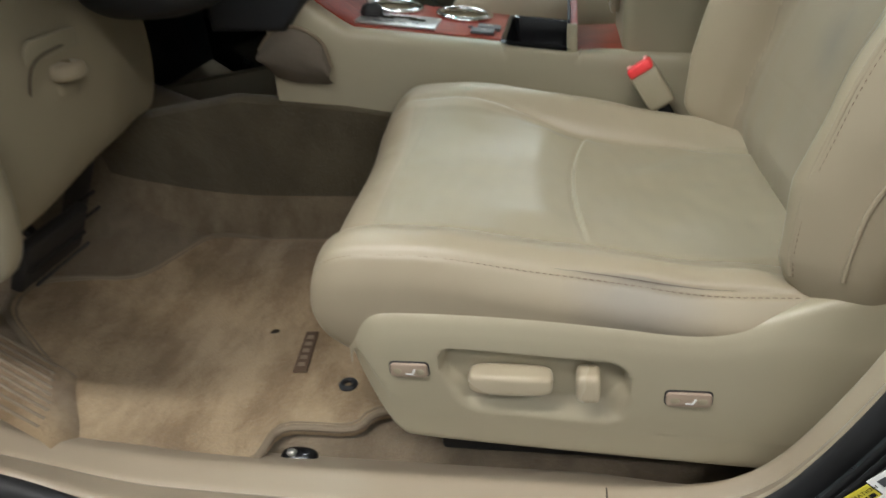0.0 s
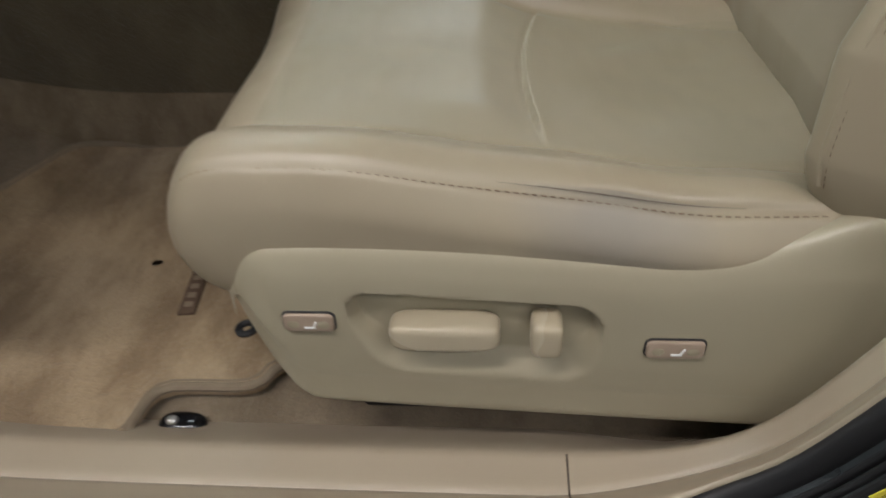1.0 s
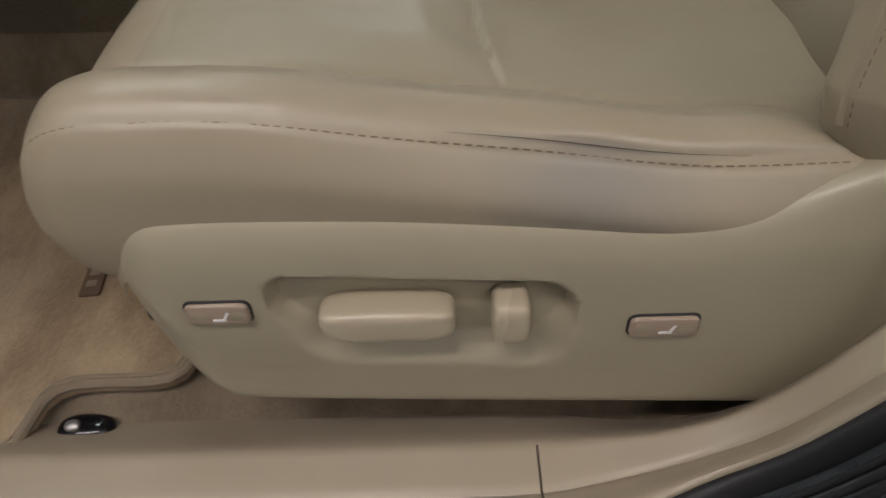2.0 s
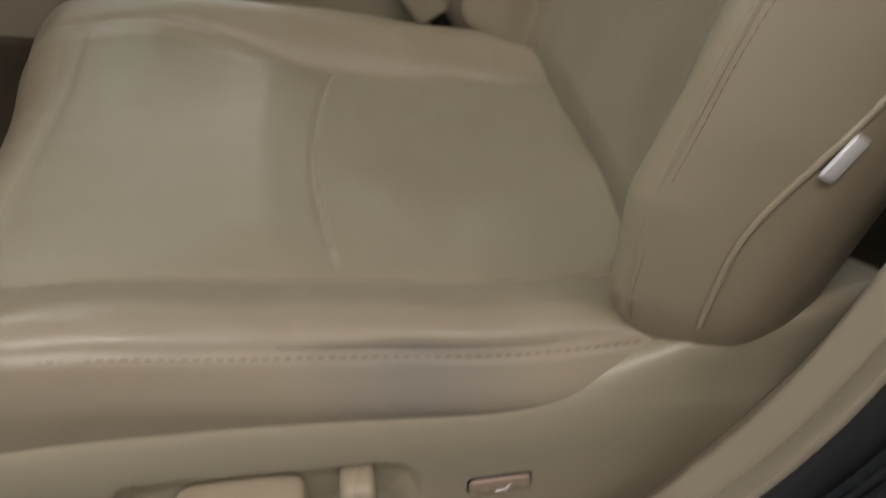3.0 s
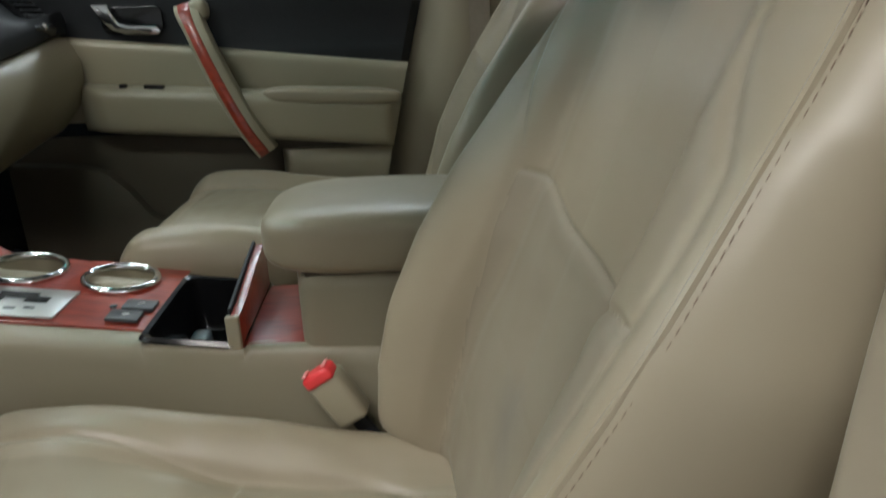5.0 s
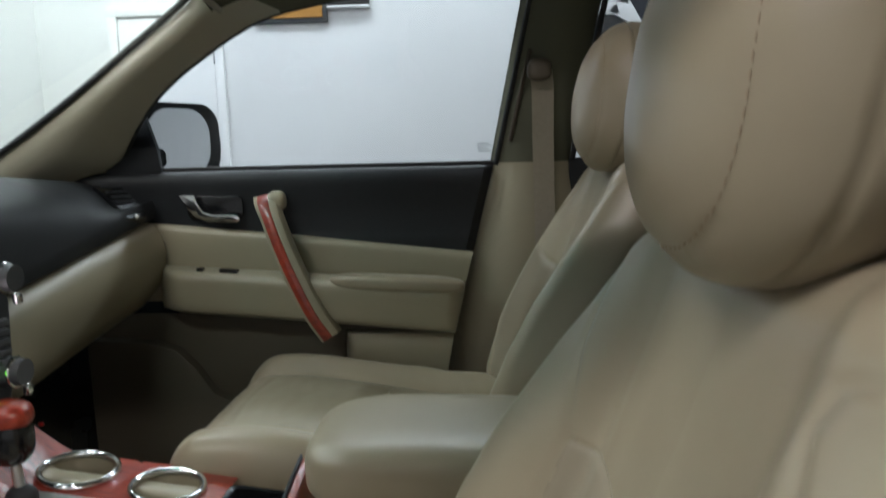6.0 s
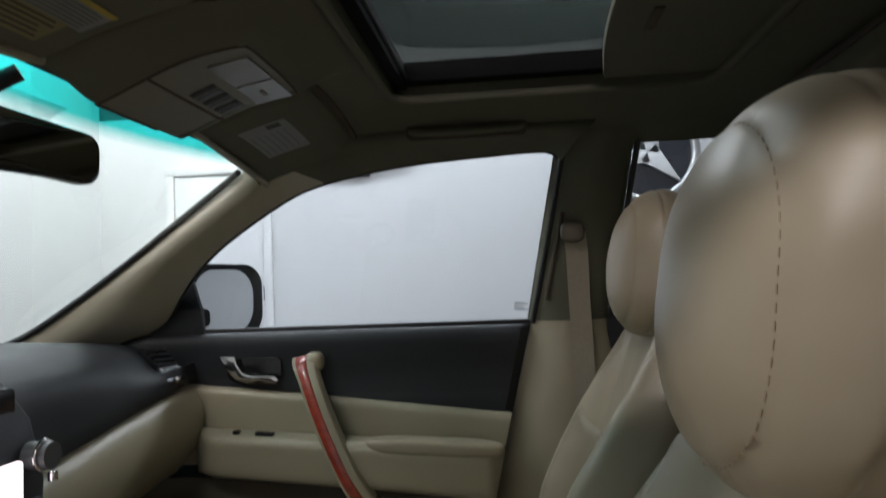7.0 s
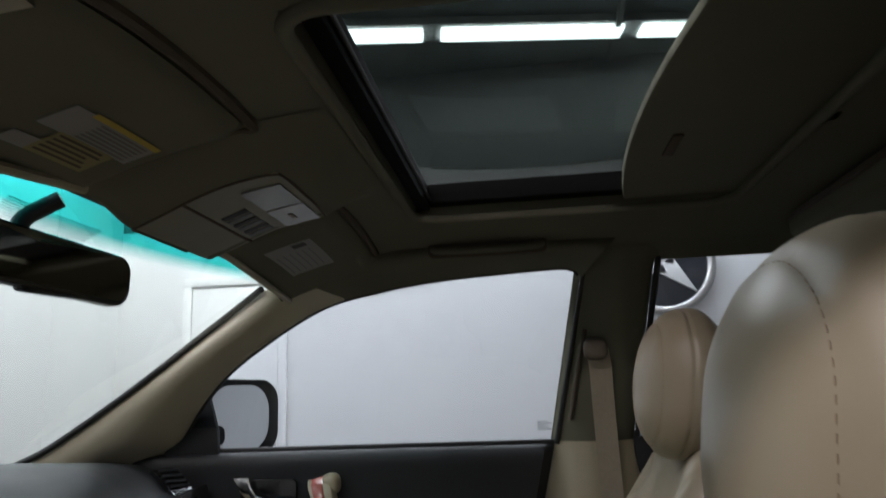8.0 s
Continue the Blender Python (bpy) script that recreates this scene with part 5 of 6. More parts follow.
part("lid_lining", plate([(-0.090, 0.398), (-0.090, 0.446), (0.02, 0.466), (0.08, 0.474), (0.086, 0.40)], "x", 0.0285, 0.0325, 0.001), black_soft, lid)
part("lid_end", rbox(0.036, -0.1035, 0.416, 0.017, 0.008, 0.054, 0.003, 3), trim_tan, lid, "beige lid end")
# armrest box
box = part("armrest_box", rbox(0.28, -0.004, 0.42, 0.33, 0.196, 0.135, 0.018, 4), trim_tan_dull, con, "beige storage box")


def lid_shape(q, p):
    q = q.copy()
    q.z += 0.004 * math.sin(9 * q.x) * (p[2] > 0)
    return q


part("armrest_lid", blob((0.265, -0.002, 0.5195), (0.195, 0.108, 0.0405), 4.2, 50, 110, lid_shape), hide, con, "padded beige leather armrest lid")
# dark block drawn as the shade between armrest box and lid
part("lid_gap_shade", rbox(0.28, -0.004, 0.487, 0.31, 0.18, 0.010, 0.003), seam_dark, con)
part("hinge_post", rbox(0.108, 0.03, 0.465, 0.016, 0.06, 0.06, 0.005), trim_tan, con)
# mesh pocket on the front flank
poc = thing("mesh_pocket", (-0.43, -0.13, 0.41), "brown mesh pocket on the console's flank", "pocket")
part("net", grid_bm([[(x, YN - 0.012 - 0.02 * math.sin(math.pi * min(1, max(0, s))) , z0 + (z1 - z0) * s) for s in np.linspace(0, 1, 10)] for x, z0, z1 in ((-0.485, 0.405, 0.425), (-0.462, 0.378, 0.45), (-0.43, 0.368, 0.462), (-0.40, 0.365, 0.455), (-0.372, 0.363, 0.432), (-0.362, 0.366, 0.392))]), net, poc)
part("rim", tube(spline([(-0.485, YN - 0.014, 0.425), (-0.462, YN - 0.013, 0.45), (-0.43, YN - 0.013, 0.462), (-0.40, YN - 0.013, 0.455), (-0.372, YN - 0.013, 0.432), (-0.362, YN - 0.013, 0.392)], 20), 0.003, 6), carpet_edge, poc)

# ---- dashboard ----
dash = thing("dashboard", (-0.7, 0.0, 0.5), "black over beige dashboard with a central control panel", "dashboard")
# upper pad and beige lower, as sections from side to side: (y, skin line of x, z)


def dash_section(y):
    """The padded upper part: x, z from the windscreen down to the black edge, at one place across the car."""
    lowz = lerp_table([(-0.7, 0.66), (0.05, 0.655), (0.25, 0.679), (0.45, 0.708), (0.62, 0.738), (0.70, 0.745)], y)
    lowx = lerp_table([(-0.7, -0.47), (0.05, -0.445), (0.25, -0.455), (0.45, -0.452), (0.62, -0.436), (0.70, -0.43)], y)
    topz = lerp_table([(-0.7, 0.845), (0.4, 0.862), (0.66, 0.838), (0.70, 0.825)], y)
    return [(-1.05, topz - 0.03), (-0.92, topz - 0.012), (-0.78, topz - 0.003), (-0.66, topz), (-0.58, topz - 0.008), (-0.52, topz - 0.030), (-0.475, topz - 0.065), (lowx - 0.004, lowz + 0.045), (lowx, lowz + 0.010), (lowx - 0.008, lowz), (lowx - 0.03, lowz - 0.002)]


rows = [[(x, y, z) for x, z in spline(dash_section(y), 50)] for y in np.linspace(-0.66, 0.675, 60)]
part("upper_pad", grid_bm(rows), black_soft, dash, "black soft upper dashboard pad")
rows = []
for y in np.linspace(-0.62, 0.665, 60):
    sec = dash_section(y)
    lx, lz = sec[-2]
    rows.append([(x, y, z) for x, z in spline([(lx - 0.02, lz - 0.001), (lx + 0.006, lz - 0.006), (lx + 0.022, lz - 0.03), (lx + 0.030, lz - 0.07), (lx + 0.020, lz - 0.12), (lx - 0.01, lz - 0.165), (lx - 0.06, lz - 0.205), (lx - 0.20, lz - 0.235)], 36)])
k0 = next(i for i, r in enumerate(rows) if r[0][1] > 0.11)
part("glove_box", grid_bm(rows[k0:]), trim_tan, dash, "beige glove box lid")
# knee panel on the driver's side
rows = []
for y in np.linspace(-0.66, -0.155, 40):
    out = sstep(-0.58, -0.66, y)
    inn = sstep(-0.34, -0.16, y)
    dx = -0.03 * inn - 0.02 * out
    lo = 0.292 + 0.035 * sstep(-0.55, -0.30, y)
    rows.append([(x + dx, y, z) for x, z in spline([(-0.86, lo - 0.02), (-0.76, lo - 0.012), (-0.69, lo), (-0.655, lo + 0.028), (-0.636, lo + 0.10), (-0.634, lo + 0.18), (-0.640, lo + 0.25), (-0.655, lo + 0.34)], 40)])
part("knee_panel", grid_bm(rows), trim_tan_dull, dash, "beige knee panel under the steering column")
part("end_cover", blob((-0.63, -0.665, 0.47), (0.075, 0.03, 0.17), 3.0, 24, 30), trim_tan, dash)
part("column_shroud", blob((-0.55, -0.28, 0.60), (0.11, 0.085, 0.085), 3, 20, 30), black_soft, dash, "black steering column shroud")
CORNERS = [(-0.561, -0.549, 0.519), (-0.578, -0.46, 0.522), (-0.599, -0.352, 0.518), (-0.618, -0.352, 0.478), (-0.630, -0.372, 0.444), (-0.604, -0.47, 0.442), (-0.590, -0.545, 0.450), (-0.575, -0.557, 0.485)]
seam_ob = part("cover_seam", tube([(x + 0.001, y, z) for x, y, z in spline(CORNERS, 60, True)], 0.0014, 6, True), seam_dark, dash)
rec = part("lever_recess", plate(roundrect(-0.50, 0.492, 0.095, 0.10, 0.012), "x", -0.5865, -0.5825, 0.0012), trim_tan, dash)
for o in (rec,):
    o.data.transform(Matrix.Translation((-0.584, -0.50, 0.49)) @ pose(0, 0, 0, 0, 18, 0) @ Matrix.Translation((0.584, 0.50, -0.49)))
lever_ob = part("release_lever", blob((-0.567, -0.492, 0.494), (0.016, 0.024, 0.011), 3, 16, 24), button_tan, rec, "beige pull lever")
slot_ob = part("finger_slot", blob((-0.580, -0.492, 0.472), (0.008, 0.025, 0.010), 3, 14, 24), trim_tan_dull, rec)
# set these onto the upright panel, further forward
ONTO = Matrix.Translation((0.022, -1.245, 0.681)) @ Matrix.Scale(1.10, 4) @ Matrix.Translation((-0.022, 1.245, -0.681))
for o in (seam_ob, rec, lever_ob, slot_ob):
    o.data.transform(ONTO)
# central stack
stack = part("control_panel", joined(plate([(-0.36, 0.60), (-0.355, 0.70), (-0.375, 0.78), (-0.42, 0.835), (-0.56, 0.85), (-0.56, 0.46), (-0.43, 0.455), (-0.375, 0.52)], "y", -0.135, 0.075, 0.010, 3)), black_soft, dash, "black central control panel")
part("stack_flank", plate([(-0.435, 0.44), (-0.385, 0.50), (-0.392, 0.60), (-0.47, 0.66), (-0.60, 0.66), (-0.60, 0.44)], "y", 0.0765, 0.105, 0.010, 3), trim_tan, dash)
for z, x in ((0.735, -0.341), (0.607, -0.342)):
    kn = part("knob", tube([(x - 0.02, 0.048, z), (x + 0.004, 0.048, z), (x + 0.014, 0.048, z)], 0.018, 28), grey_plastic, stack, "round grey control knob")
    part("knob_ring", tube([(x + 0.002, 0.048 + 0.0195 * math.cos(a), z + 0.0195 * math.sin(a)) for a in np.linspace(0, 6.283, 28, endpoint=False)], 0.0025, 8, True), chrome, kn)
part("screen", plate(roundrect(-0.035, 0.695, 0.115, 0.08, 0.006), "x", -0.356, -0.3495, 0.001), glow("screen_glow", (0.95, 0.80, 0.78), 1.3), stack, "lit pale display screen")
for k in range(5):
    part("key", rbox(-0.352, 0.045, 0.675 - 0.013 * k, 0.008, 0.022, 0.009, 0.002), grey_plastic, stack)
part("indicator", rbox(-0.352, 0.018, 0.612, 0.006, 0.006, 0.009, 0.001), glow("green_indicator", (0.2, 0.9, 0.05), 1.2), stack, "small green lamp")
for z in (0.705, 0.578):
    part("chrome_key", rbox(-0.336, 0.060, z, 0.01, 0.012, 0.014, 0.003), chrome, stack)
part("vent", plate(roundrect(-0.02, 0.80, 0.15, 0.05, 0.01), "x", -0.40, -0.385, 0.002), black_gloss, stack)
# outer air vent at the dash end
A, B, C, D = v3(-0.528, 0.606, 0.822), v3(-0.503, 0.662, 0.820), v3(-0.428, 0.625, 0.754), v3(-0.440, 0.566, 0.757)
out = v3(0.50, -0.35, 0.79)
bm = grid_bm([[A.lerp(B, s).lerp(D.lerp(C, s), q) + out * (0.004 + 0.006 * math.sin(math.pi * q)) for s in np.linspace(0, 1, 8)] for q in np.linspace(0, 1, 10)])
ext = bmesh.ops.extrude_face_region(bm, geom=bm.faces[:])
bmesh.ops.translate(bm, vec=-0.02 * out, verts=[e for e in ext["geom"] if isinstance(e, bmesh.types.BMVert)])
bmesh.ops.recalc_face_normals(bm, faces=bm.faces)
vent = part("side_vent", bm, black_gloss, dash, "black corner air vent")
for k in range(5):
    q = 0.14 + 0.15 * k
    a, b = A.lerp(D, q) + out * 0.013, B.lerp(C, q) + out * 0.013
    part("slat", tube([a.lerp(b, 0.08), a.lerp(b, 0.5), a.lerp(b, 0.92)], 0.0024, 6), black_soft, vent)
part("vent_tab", rbox(-0.436, 0.596, 0.762, 0.010, 0.012, 0.012, 0.002, turn=pose(0, 0, 0, 0, 40, 20)), chrome, vent)
# floor of the passenger's foot well: black mat and a dark kick wall
pm = solid("passenger_mat", rbox(-0.55, 0.42, 0.012, 0.62, 0.44, 0.02, 0.008), carpet_floor, "dark brown carpet mat before the passenger seat", "floor mat")
solid("reflector", blob((-0.60, 0.46, 0.36), (0.006, 0.006, 0.004), 2, 8, 12), surface("red_reflector", (0.5, 0.01, 0.01), 0.3), "tiny red marker under the glove box", "marker")

# ---- passenger's door ----
pd_ = thing("passenger_door", (0.0, 0.69, 0.0), "closed passenger door, black over beige with a wood pull", "car door")


def door_rear(z):
    return lerp_table([(0.02, 0.15), (0.3, 0.195), (0.477, 0.229), (0.846, 0.320)], z)


def skin(profile, x0, x1, n=50, m=40, rear=True):
    prof = spline(profile, m)
    rws = []
    for s in np.linspace(0, 1, n):
        rw = []
        for y, z in prof:
            xr = (door_rear(z) - 0.004) if rear else x1
            x = x0 + (xr - x0) * s
            rw.append((x, y + 0.02 * sstep(0.985, 1.0, s), z))
        rws.append(rw)
    return grid_bm(rws)


part("upper_panel", skin([(0.735, 0.835), (0.722, 0.848), (0.706, 0.847), (0.694, 0.838), (0.690, 0.82), (0.692, 0.79), (0.696, 0.75), (0.694, 0.71), (0.690, 0.69), (0.69, 0.65)], -0.62, 0.32), black_soft, pd_, "black soft upper door panel")
rows = []
for s in np.linspace(0, 1, 60):
    x = -0.60 + s * 0.87
    zt = lerp_table([(-0.60, 0.745), (-0.436, 0.732), (-0.115, 0.700), (0.27, 0.657)], x)
    rows.append([(min(x, door_rear(z) - 0.006) if s < 0.99 else door_rear(z) - 0.006, y, z) for y, z in spline([(0.692, zt + 0.004), (0.682, zt), (0.676, zt - 0.012), (0.677, zt - 0.06), (0.678, 0.60), (0.680, 0.56)], 24)])
part("middle_panel", grid_bm(rows), trim_tan, pd_, "beige middle door panel")
# armrest: front block with the switches, padded rear
rows = []
for s in np.linspace(0, 1, 70):
    x = -0.43 + s * 0.68
    ends = min(sstep(-0.435, -0.36, x), 1 - sstep(0.215, 0.252, x)) ** 0.6
    zt = lerp_table([(-0.43, 0.640), (-0.20, 0.625), (-0.02, 0.612), (0.25, 0.590)], x)
    zb = lerp_table([(-0.43, 0.545), (0.0, 0.510), (0.25, 0.485)], x)
    d = 0.062 * ends
    prof = [(0.682, zt + 0.003), (0.676 - d * 0.3, zt + 0.004), (0.676 - d * 0.8, zt), (0.676 - d, zt - 0.012), (0.676 - d * 0.98, zt - 0.04), (0.676 - d * 0.9, zb + 0.02), (0.676 - d * 0.7, zb + 0.004), (0.676 - d * 0.2, zb)]
    rows.append([(min(x, door_rear(z) - 0.004), y, z) for y, z in spline(prof, 36)])
arm = part("armrest", grid_bm(rows), trim_tan, pd_, "beige armrest with window switches")
part("armrest_pad", blob((0.105, 0.637, 0.6035), (0.145, 0.030, 0.017), 3.6, 22, 60, lambda q, p: q + v3(0, 0, -0.055 * (q.x - 0.105))), hide, pd_, "padded beige leather armrest top")
part("window_switch", rbox(-0.262, 0.640, 0.6335, 0.040, 0.016, 0.010, 0.002, turn=pose(0, 0, 0, 0, 4, 0)), black_gloss, arm)
part("lock_switch", rbox(-0.325, 0.640, 0.6375, 0.014, 0.016, 0.010, 0.002, turn=pose(0, 0, 0, 0, 4, 0)), black_gloss, arm)
# lower panel with the map pocket
part("lower_panel", skin([(0.690, 0.53), (0.684, 0.50), (0.682, 0.47), (0.680, 0.3), (0.684, 0.06)], -0.62, 0.2), brown_plastic, pd_, "brown lower door panel")
rows = []
for s in np.linspace(0, 1, 24):
    rw = []
    for z, d in spline([(0.488, 0.012), (0.484, 0.034), (0.470, 0.040), (0.40, 0.040), (0.25, 0.036), (0.06, 0.03)], 26):
        x0 = -0.022 + 0.02 * sstep(0.44, 0.2, z)
        x = x0 + (door_rear(z) - 0.006 - x0) * s
        rw.append((x, 0.688 - d * min(1, sstep(-0.001, 0.06, s) * 1.0), z))
    rows.append(rw)
part("pocket_end", grid_bm(rows), trim_tan, pd_, "beige rear part of the lower panel")
rows = []
for s in np.linspace(0, 1, 30):
    x = -0.60 + 0.58 * s
    zt = lerp_table([(-0.60, 0.48), (-0.46, 0.472), (-0.40, 0.455), (-0.36, 0.415), (-0.32, 0.355), (-0.28, 0.335), (-0.02, 0.325)], x)
    rows.append([(x, y, z) for y, z in ((0.676, zt), (0.652, zt - 0.004), (0.646, zt - 0.02), (0.650, 0.06))])
part("map_pocket", grid_bm(rows), brown_plastic, pd_, "brown map pocket front")
# inside release handle
hd = part("handle_recess", plate(roundrect(-0.300, 0.768, 0.125, 0.052, 0.014), "y", 0.684, 0.692, 0.002), black_gloss, pd_)
lever_line = [(-0.372, 0.799), (-0.336, 0.799), (-0.331, 0.780), (-0.318, 0.762), (-0.300, 0.756), (-0.246, 0.755), (-0.238, 0.744), (-0.246, 0.737), (-0.310, 0.738), (-0.336, 0.748), (-0.354, 0.768)]
part("release_handle", plate(lever_line, "y", 0.663, 0.678, 0.003), chrome, hd, "chrome door release handle")
# slanting pull grip: beige bar with a wood inlay
path = spline([(-0.184, 0.672, 0.796), (-0.177, 0.648, 0.772), (-0.144, 0.618, 0.695), (-0.110, 0.602, 0.62), (-0.074, 0.597, 0.545), (-0.042, 0.606, 0.490)], 40)
rows_b, rows_w = [], []
for i, (x, y, z) in enumerate(path):
    a, b = path[max(0, i - 1)], path[min(39, i + 1)]
    d = np.array((b[0] - a[0], b[2] - a[2]))
    d /= np.linalg.norm(d)
    nx, nz = -d[1], d[0]
    if nx < 0:
        nx, nz = -nx, -nz
    w = 0.0235 + 0.006 * (1 - sstep(0, 0.2, i / 39))
    rows_b.append([(x + nx * u * w, y + q, z + nz * u * w) for u, q in ((-0.85, 0.038), (-0.95, 0.012), (-0.8, 0.002), (-0.45, -0.002), (0, -0.002), (0.55, -0.001), (0.95, 0.004), (1.1, 0.014), (1.0, 0.038))])
    rows_w.append([(x + nx * u * w, y + q, z + nz * u * w) for u, q in ((-0.56, 0.002), (-0.50, -0.0035), (-0.2, -0.006), (0.12, -0.006), (0.36, -0.0035), (0.42, 0.002))])
gr = part("pull_grip", grid_bm(rows_b), trim_tan, pd_, "slanting beige pull grip")
part("wood_inlay", grid_bm(rows_w), wood, gr, "red wood inlay")
part("grip_cap", blob((-0.158, 0.676, 0.782), (0.020, 0.024, 0.022), 2.6, 16, 24), trim_tan, gr)
part("belt_seal", rbox(-0.12, 0.724, 0.852, 0.90, 0.012, 0.012, 0.004), black_rubber, pd_)
part("mirror_patch", plate([(-0.56, 0.840), (-0.425, 0.840), (-0.430, 0.90), (-0.452, 0.975), (-0.525, 0.915)], "y", 0.706, 0.722, 0.004), black_soft, pd_, "black triangle at the mirror")

# outside mirror
om = thing("side_mirror", (-0.46, 0.95, 0.93), "black outside mirror showing the white wall", "mirror")


TURN = 64
shell = blob((0, 0, 0), (0.126, 0.06, 0.102), 3.6, 30, 48)
bmesh.ops.transform(shell, matrix=pose(-0.534, 0.990, 0.918, 0, 0, TURN), verts=shell.verts)
part("shell", shell, black_matte, om)
bezel = plate(roundrect(0.0, 0, 0.248, 0.198, 0.062, 8), "y", -0.064, -0.01, 0.004)
bmesh.ops.transform(bezel, matrix=pose(-0.534, 0.990, 0.918, 0, 0, TURN), verts=bezel.verts)
part("bezel", bezel, black_gloss, om, "black rounded mirror rim")
# the glass: a shallow dome
dome = [[(k * a, 0.006 * (k * k * (a * a + b * b) / 0.0140), k * b) for a, b in roundrect(-0.014, 0, 0.196, 0.168, 0.066, 8)] for k in (0.02, 0.25, 0.5, 0.75, 0.95, 1.0)]
lens = grid_bm(dome, ring=True, caps=True)
bmesh.ops.transform(lens, matrix=pose(-0.534, 0.990, 0.918, 0, 0, TURN) @ Matrix.Translation((0, -0.071, 0)), verts=lens.verts)
part("mirror_glass", lens, mirror_glass, om, "silvered convex mirror glass")
part("arm", rbox(-0.53, 0.86, 0.878, 0.08, 0.26, 0.05, 0.015, 3, turn=pose(0, 0, 0, 0, 0, 15)), black_matte, om)

# ---- overhead ----
rv = thing("rear_view_mirror", (-0.30, 0.0, 1.14), "black framed rear view mirror on the windscreen", "mirror")
M = pose(-0.272, -0.100, 1.122, 0, 3, 80)
frame_bm = plate(roundrect(0, 0, 0.255, 0.066, 0.022, 6), "y", -0.012, 0.014, 0.006, 3)
bmesh.ops.transform(frame_bm, matrix=M, verts=frame_bm.verts)
part("frame", frame_bm, black_gloss, rv)
gl = plate(roundrect(0, 0, 0.236, 0.056, 0.018, 6), "y", -0.0145, -0.0125)
bmesh.ops.transform(gl, matrix=M, verts=gl.verts)
part("mirror_glass", gl, surface("dim_mirror", (0.55, 0.54, 0.50), 0.03, metal=1.0, vary=0.02), rv, "dim mirror glass")
part("chin", rbox(-0.272, -0.085, 1.093, 0.02, 0.09, 0.014, 0.005, turn=pose(0, 0, 0, 0, 0, -10)), black_gloss, rv)
part("indicator", blob((-0.261, -0.07, 1.093), (0.0015, 0.002, 0.0015), 2, 8, 10), glow("mirror_green", (0.1, 0.8, 0.2), 1.0), rv)
part("stalk", tube(spline([(-0.285, -0.135, 1.135), (-0.282, -0.13, 1.165), (-0.268, -0.118, 1.182), (-0.250, -0.110, 1.194)], 14), 0.010, 12), black_soft, rv)


def visor(name, y0, y1, label):
    v = thing(name, (-0.1, (y0 + y1) / 2, 1.2), label, "sun visor", "sun visors")
    rws = []
    for x in np.linspace(-0.205, -0.012, 30):
        e = min(sstep(-0.208, -0.188, x), 1 - sstep(-0.032, -0.011, x)) ** 0.5
        rws.append([(x, y, roof_z(x, y) - 0.004 - 0.016 * e * min(sstep(y0, y0 + 0.02, y), 1 - sstep(y1 - 0.02, y1, y)) ** 0.5) for y in np.linspace(y0, y1, 40)])
    part("panel", grid_bm(rws), trim_head_shaded, v)
    part("pivot", tube([(-0.188, y0 + 0.01, roof_z(-0.188, y0) - 0.016), (-0.188, y1 - 0.01, roof_z(-0.188, y1) - 0.016)], 0.006, 8), trim_tan_dull, v)
    gap = [(-0.16, y1 + 0.004), (-0.03, y1 + 0.004), (-0.006, y1 - 0.012), (-0.004, y0 + 0.012)] if y0 < 0 else [(-0.16, y0 - 0.004), (-0.03, y0 - 0.004), (-0.006, y0 + 0.012), (-0.004, y1 - 0.012)]
    # dark tube puts the shade round the folded visor into colour
    part("gap", tube([(x, y, roof_z(x, y) - 0.001) for x, y in spline(gap, 40)], 0.0065, 8), seam_dark, v)
    return v


def visor_patch(v, x0, x1, y0, y1, mat, name="label", lift=0.0215, lab=""):
    return part(name, grid_bm([[(x, y, roof_z(x, y) - lift) for y in np.linspace(y0, y1, 6)] for x in np.linspace(x0, x1, 6)]), mat, v, lab)


grey_print = surface("grey_print", (0.22, 0.22, 0.215), 0.6, vary=0.05)
yellow_print = surface("yellow_label", (0.38, 0.28, 0.03), 0.6)
v1 = visor("sun_visor", -0.52, -0.150, "beige fabric sun visor with warning labels folded up")
lb = visor_patch(v1, -0.128, -0.090, -0.315, -0.185, grey_print, lab="grey and yellow warning label")
visor_patch(v1, -0.094, -0.087, -0.290, -0.185, yellow_print, "label_edge", 0.0220)
visor_patch(v1, -0.163, -0.126, -0.285, -0.205, surface("olive_label", (0.20, 0.18, 0.07), 0.6), "label_field", 0.0221)
visor_patch(v1, -0.163, -0.145, -0.318, -0.285, grey_print, "label_field", 0.0221)
for k in range(5):
    visor_patch(v1, -0.158 + 0.0065 * k, -0.155 + 0.0065 * k, -0.280, -0.212 - 0.006 * (k % 3), seam_dark, "bar", 0.0224)
for k in range(6):
    visor_patch(v1, -0.124 + 0.005 * k, -0.1215 + 0.005 * k, -0.27, -0.195, surface("dim_print", (0.12, 0.12, 0.11), 0.6), "bar", 0.0224)
v2 = visor("sun_visor", 0.168, 0.50, "beige fabric sun visor with a small white label folded up")
visor_patch(v2, -0.148, -0.070, 0.25, 0.395, grey_print, lab="white paper label")
visor_patch(v2, -0.105, -0.082, 0.256, 0.276, surface("label_black", (0.03, 0.03, 0.03), 0.6), "mark", 0.0222)
for k in range(6):
    visor_patch(v2, -0.142 + 0.011 * k, -0.139 + 0.011 * k, 0.29, 0.385, surface("dark_print", (0.15, 0.15, 0.15), 0.6), "bar", 0.0222)

oc = thing("overhead_console", (-0.1, 0.03, 1.2), "beige overhead console with map lamps and buttons", "overhead console")


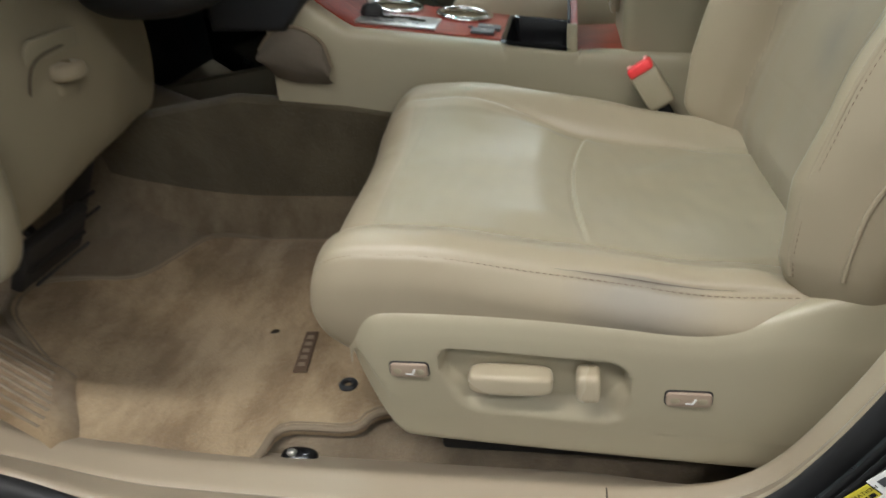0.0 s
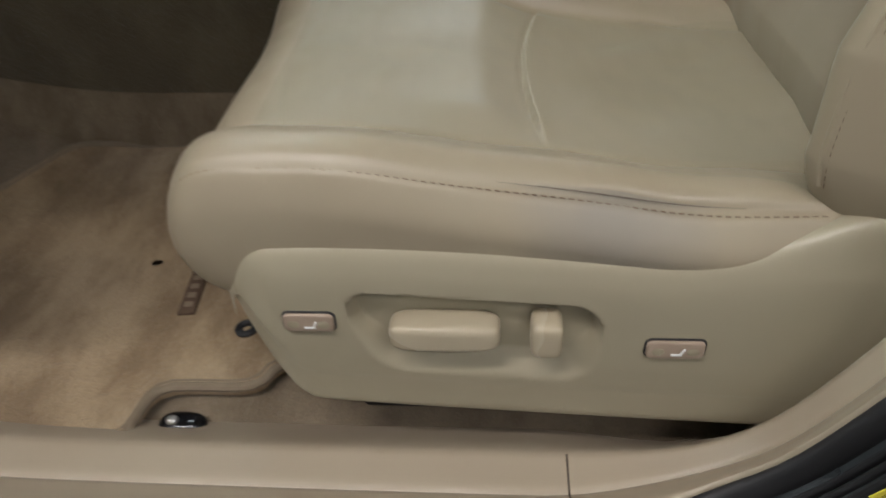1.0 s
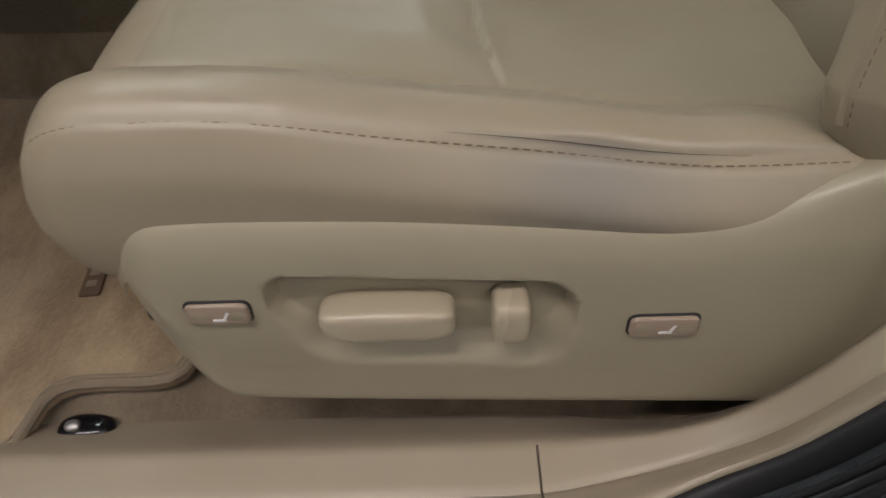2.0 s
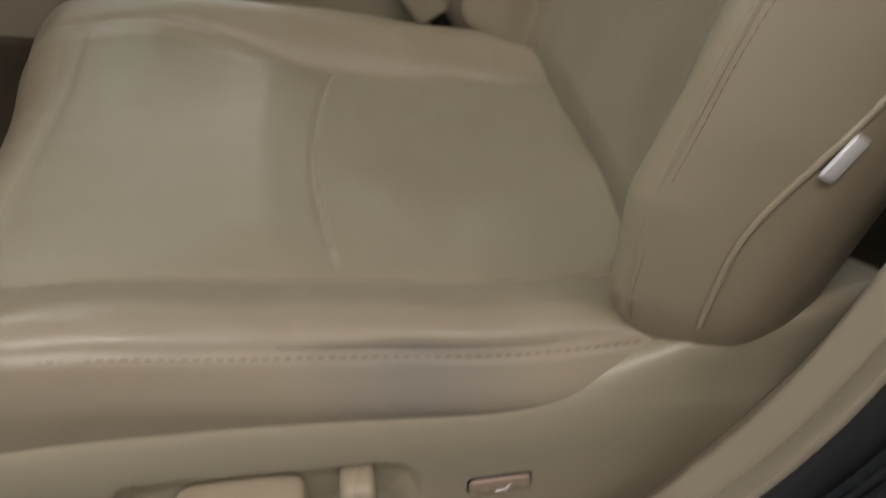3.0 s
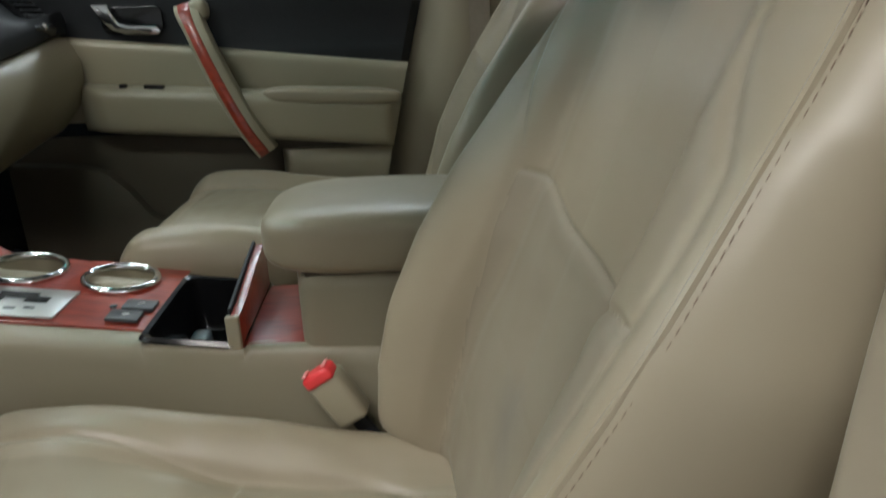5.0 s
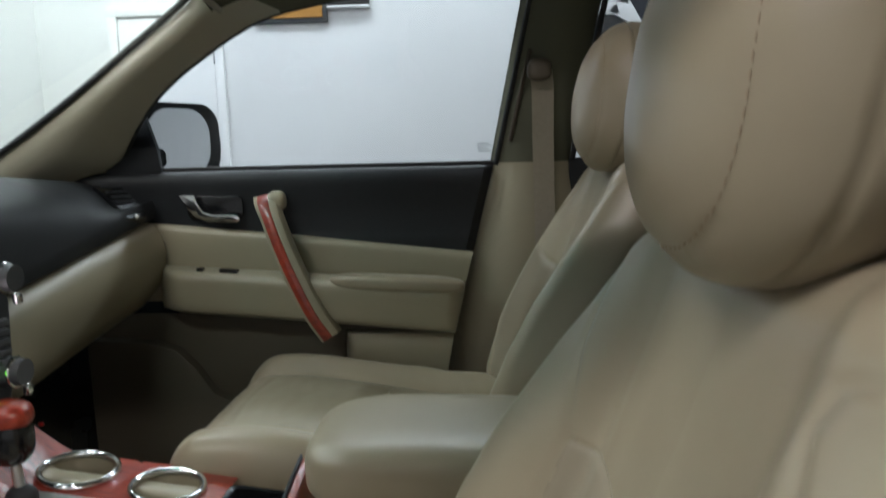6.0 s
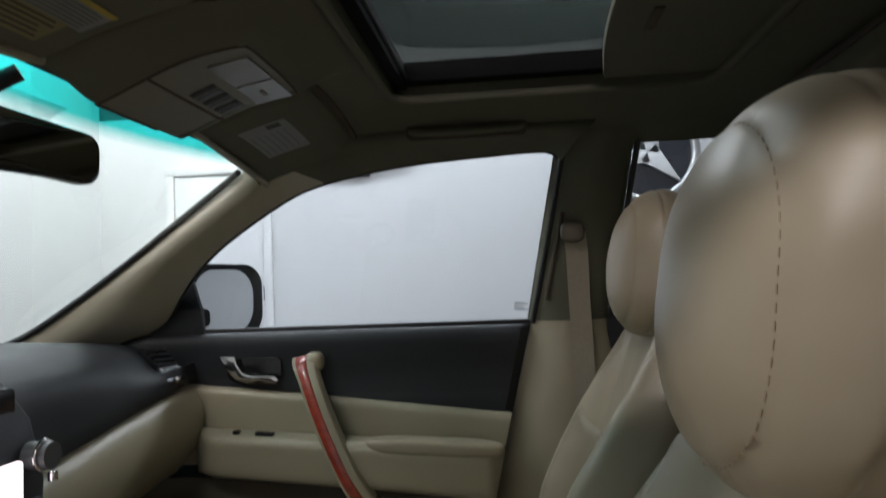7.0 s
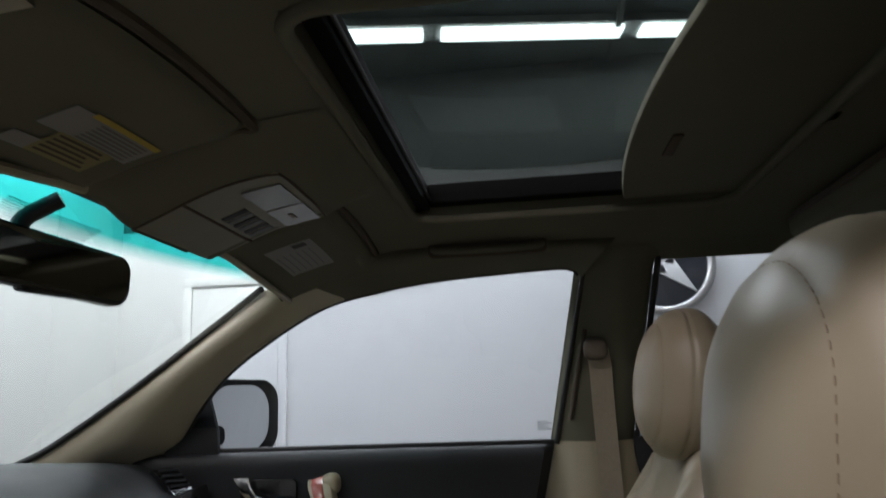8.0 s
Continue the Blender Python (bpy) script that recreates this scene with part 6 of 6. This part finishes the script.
def overhead_z(x, y):
    """Underside of the overhead console: deepest towards the windscreen, melting into the headliner behind."""
    e = min(sstep(-0.214, -0.180, x), 1 - sstep(-0.015, 0.075, x)) ** 0.8
    g = min(sstep(-0.150, -0.075, y), 1 - sstep(0.125, 0.175, y)) ** 0.8
    return roof_z(x, y) - 0.002 - (0.030 + 0.010 * sstep(-0.06, -0.18, x)) * e * g


part("housing", grid_bm([[(x, y, overhead_z(x, y)) for y in np.linspace(-0.152, 0.178, 44)] for x in np.linspace(-0.210, 0.078, 44)]), trim_head_shaded, oc)


def over_patch(x0, x1, y0, y1, mat, name, lift=0.0016, lab=""):
    rows_o = [[(x, y, overhead_z(x, y) - lift) for y in np.linspace(y0, y1, 8)] for x in np.linspace(x0, x1, 8)]
    bm = grid_bm(rows_o)
    ext = bmesh.ops.extrude_face_region(bm, geom=bm.faces[:])
    bmesh.ops.translate(bm, vec=(0, 0, 0.0014), verts=[e for e in ext["geom"] if isinstance(e, bmesh.types.BMVert)])
    bmesh.ops.recalc_face_normals(bm, faces=bm.faces)
    return part(name, bm, mat, oc, lab)


def over_seam(points, r=0.0010):
    return part("seam", tube([(x, y, overhead_z(x, y) - 0.0008) for x, y in points], r, 6), seam_dark, oc)


lens_mat = surface("frosted_lens", (0.20, 0.205, 0.19), 0.22, vary=0.05)
plate_mat = surface("overhead_plate", (0.165, 0.160, 0.120), 0.5, vary=0.03)
over_patch(-0.182, -0.006, -0.072, 0.134, plate_mat, "plate", 0.0010, "smooth beige console plate")
over_patch(-0.064, -0.014, 0.046, 0.126, lens_mat, "map_lamp", 0.0030, "frosted map lamp lens")
over_patch(-0.064, -0.014, -0.040, 0.040, lens_mat, "map_lamp", 0.0030)
over_patch(-0.045, -0.039, 0.076, 0.096, seam_dark, "lamp_mark", 0.0040)
over_seam([(-0.121, y) for y in np.linspace(-0.070, 0.132, 14)], 0.0022)
over_seam([(-0.183, y) for y in np.linspace(-0.074, 0.060, 12)], 0.0024)
over_seam(spline([(-0.183, -0.072), (-0.10, -0.074), (-0.02, -0.072), (-0.005, -0.055), (-0.004, 0.05), (-0.008, 0.128)], 30), 0.0016)
for k in range(6):
    over_patch(-0.112, -0.080, 0.012 + 0.018 * k, 0.024 + 0.018 * k, grey_plastic if k % 2 else black_soft, "button", 0.0024)

gh = thing("grab_handle", (0.21, 0.475, 1.23), "beige folding grab handle above the passenger window", "grab handle")
# dark plate gives the hollow behind the bar its shade by colour
part("recess", plate(roundrect(0.208, 1.226, 0.225, 0.030, 0.012), "y", 0.4525, 0.470, 0.002), seam_dark, gh)
part("bar", tube(spline([(0.10, 0.462, 1.230), (0.125, 0.445, 1.222), (0.208, 0.440, 1.219), (0.29, 0.445, 1.222), (0.318, 0.462, 1.230)], 24), 0.007, 10), trim_head_shaded, gh)
belt = thing("seat_belt", (0.43, 0.63, 0.7), "beige seat belt hanging from its pillar guide", "seat belt")
part("guide", blob((0.405, side_y(1.03) - 0.045, 1.035), (0.024, 0.014, 0.022), 2.8, 16, 26), brown_plastic, belt)
part("strap", grid_bm([[(x0 + dx, side_y(z) - 0.043 - 0.004 * math.sin(8 * z), z) for dx in (-0.022, -0.01, 0.01, 0.022)] for z, x0 in ((1.035, 0.408), (1.0, 0.413), (0.9, 0.418), (0.7, 0.425), (0.45, 0.43), (0.2, 0.435))]), webbing, belt)
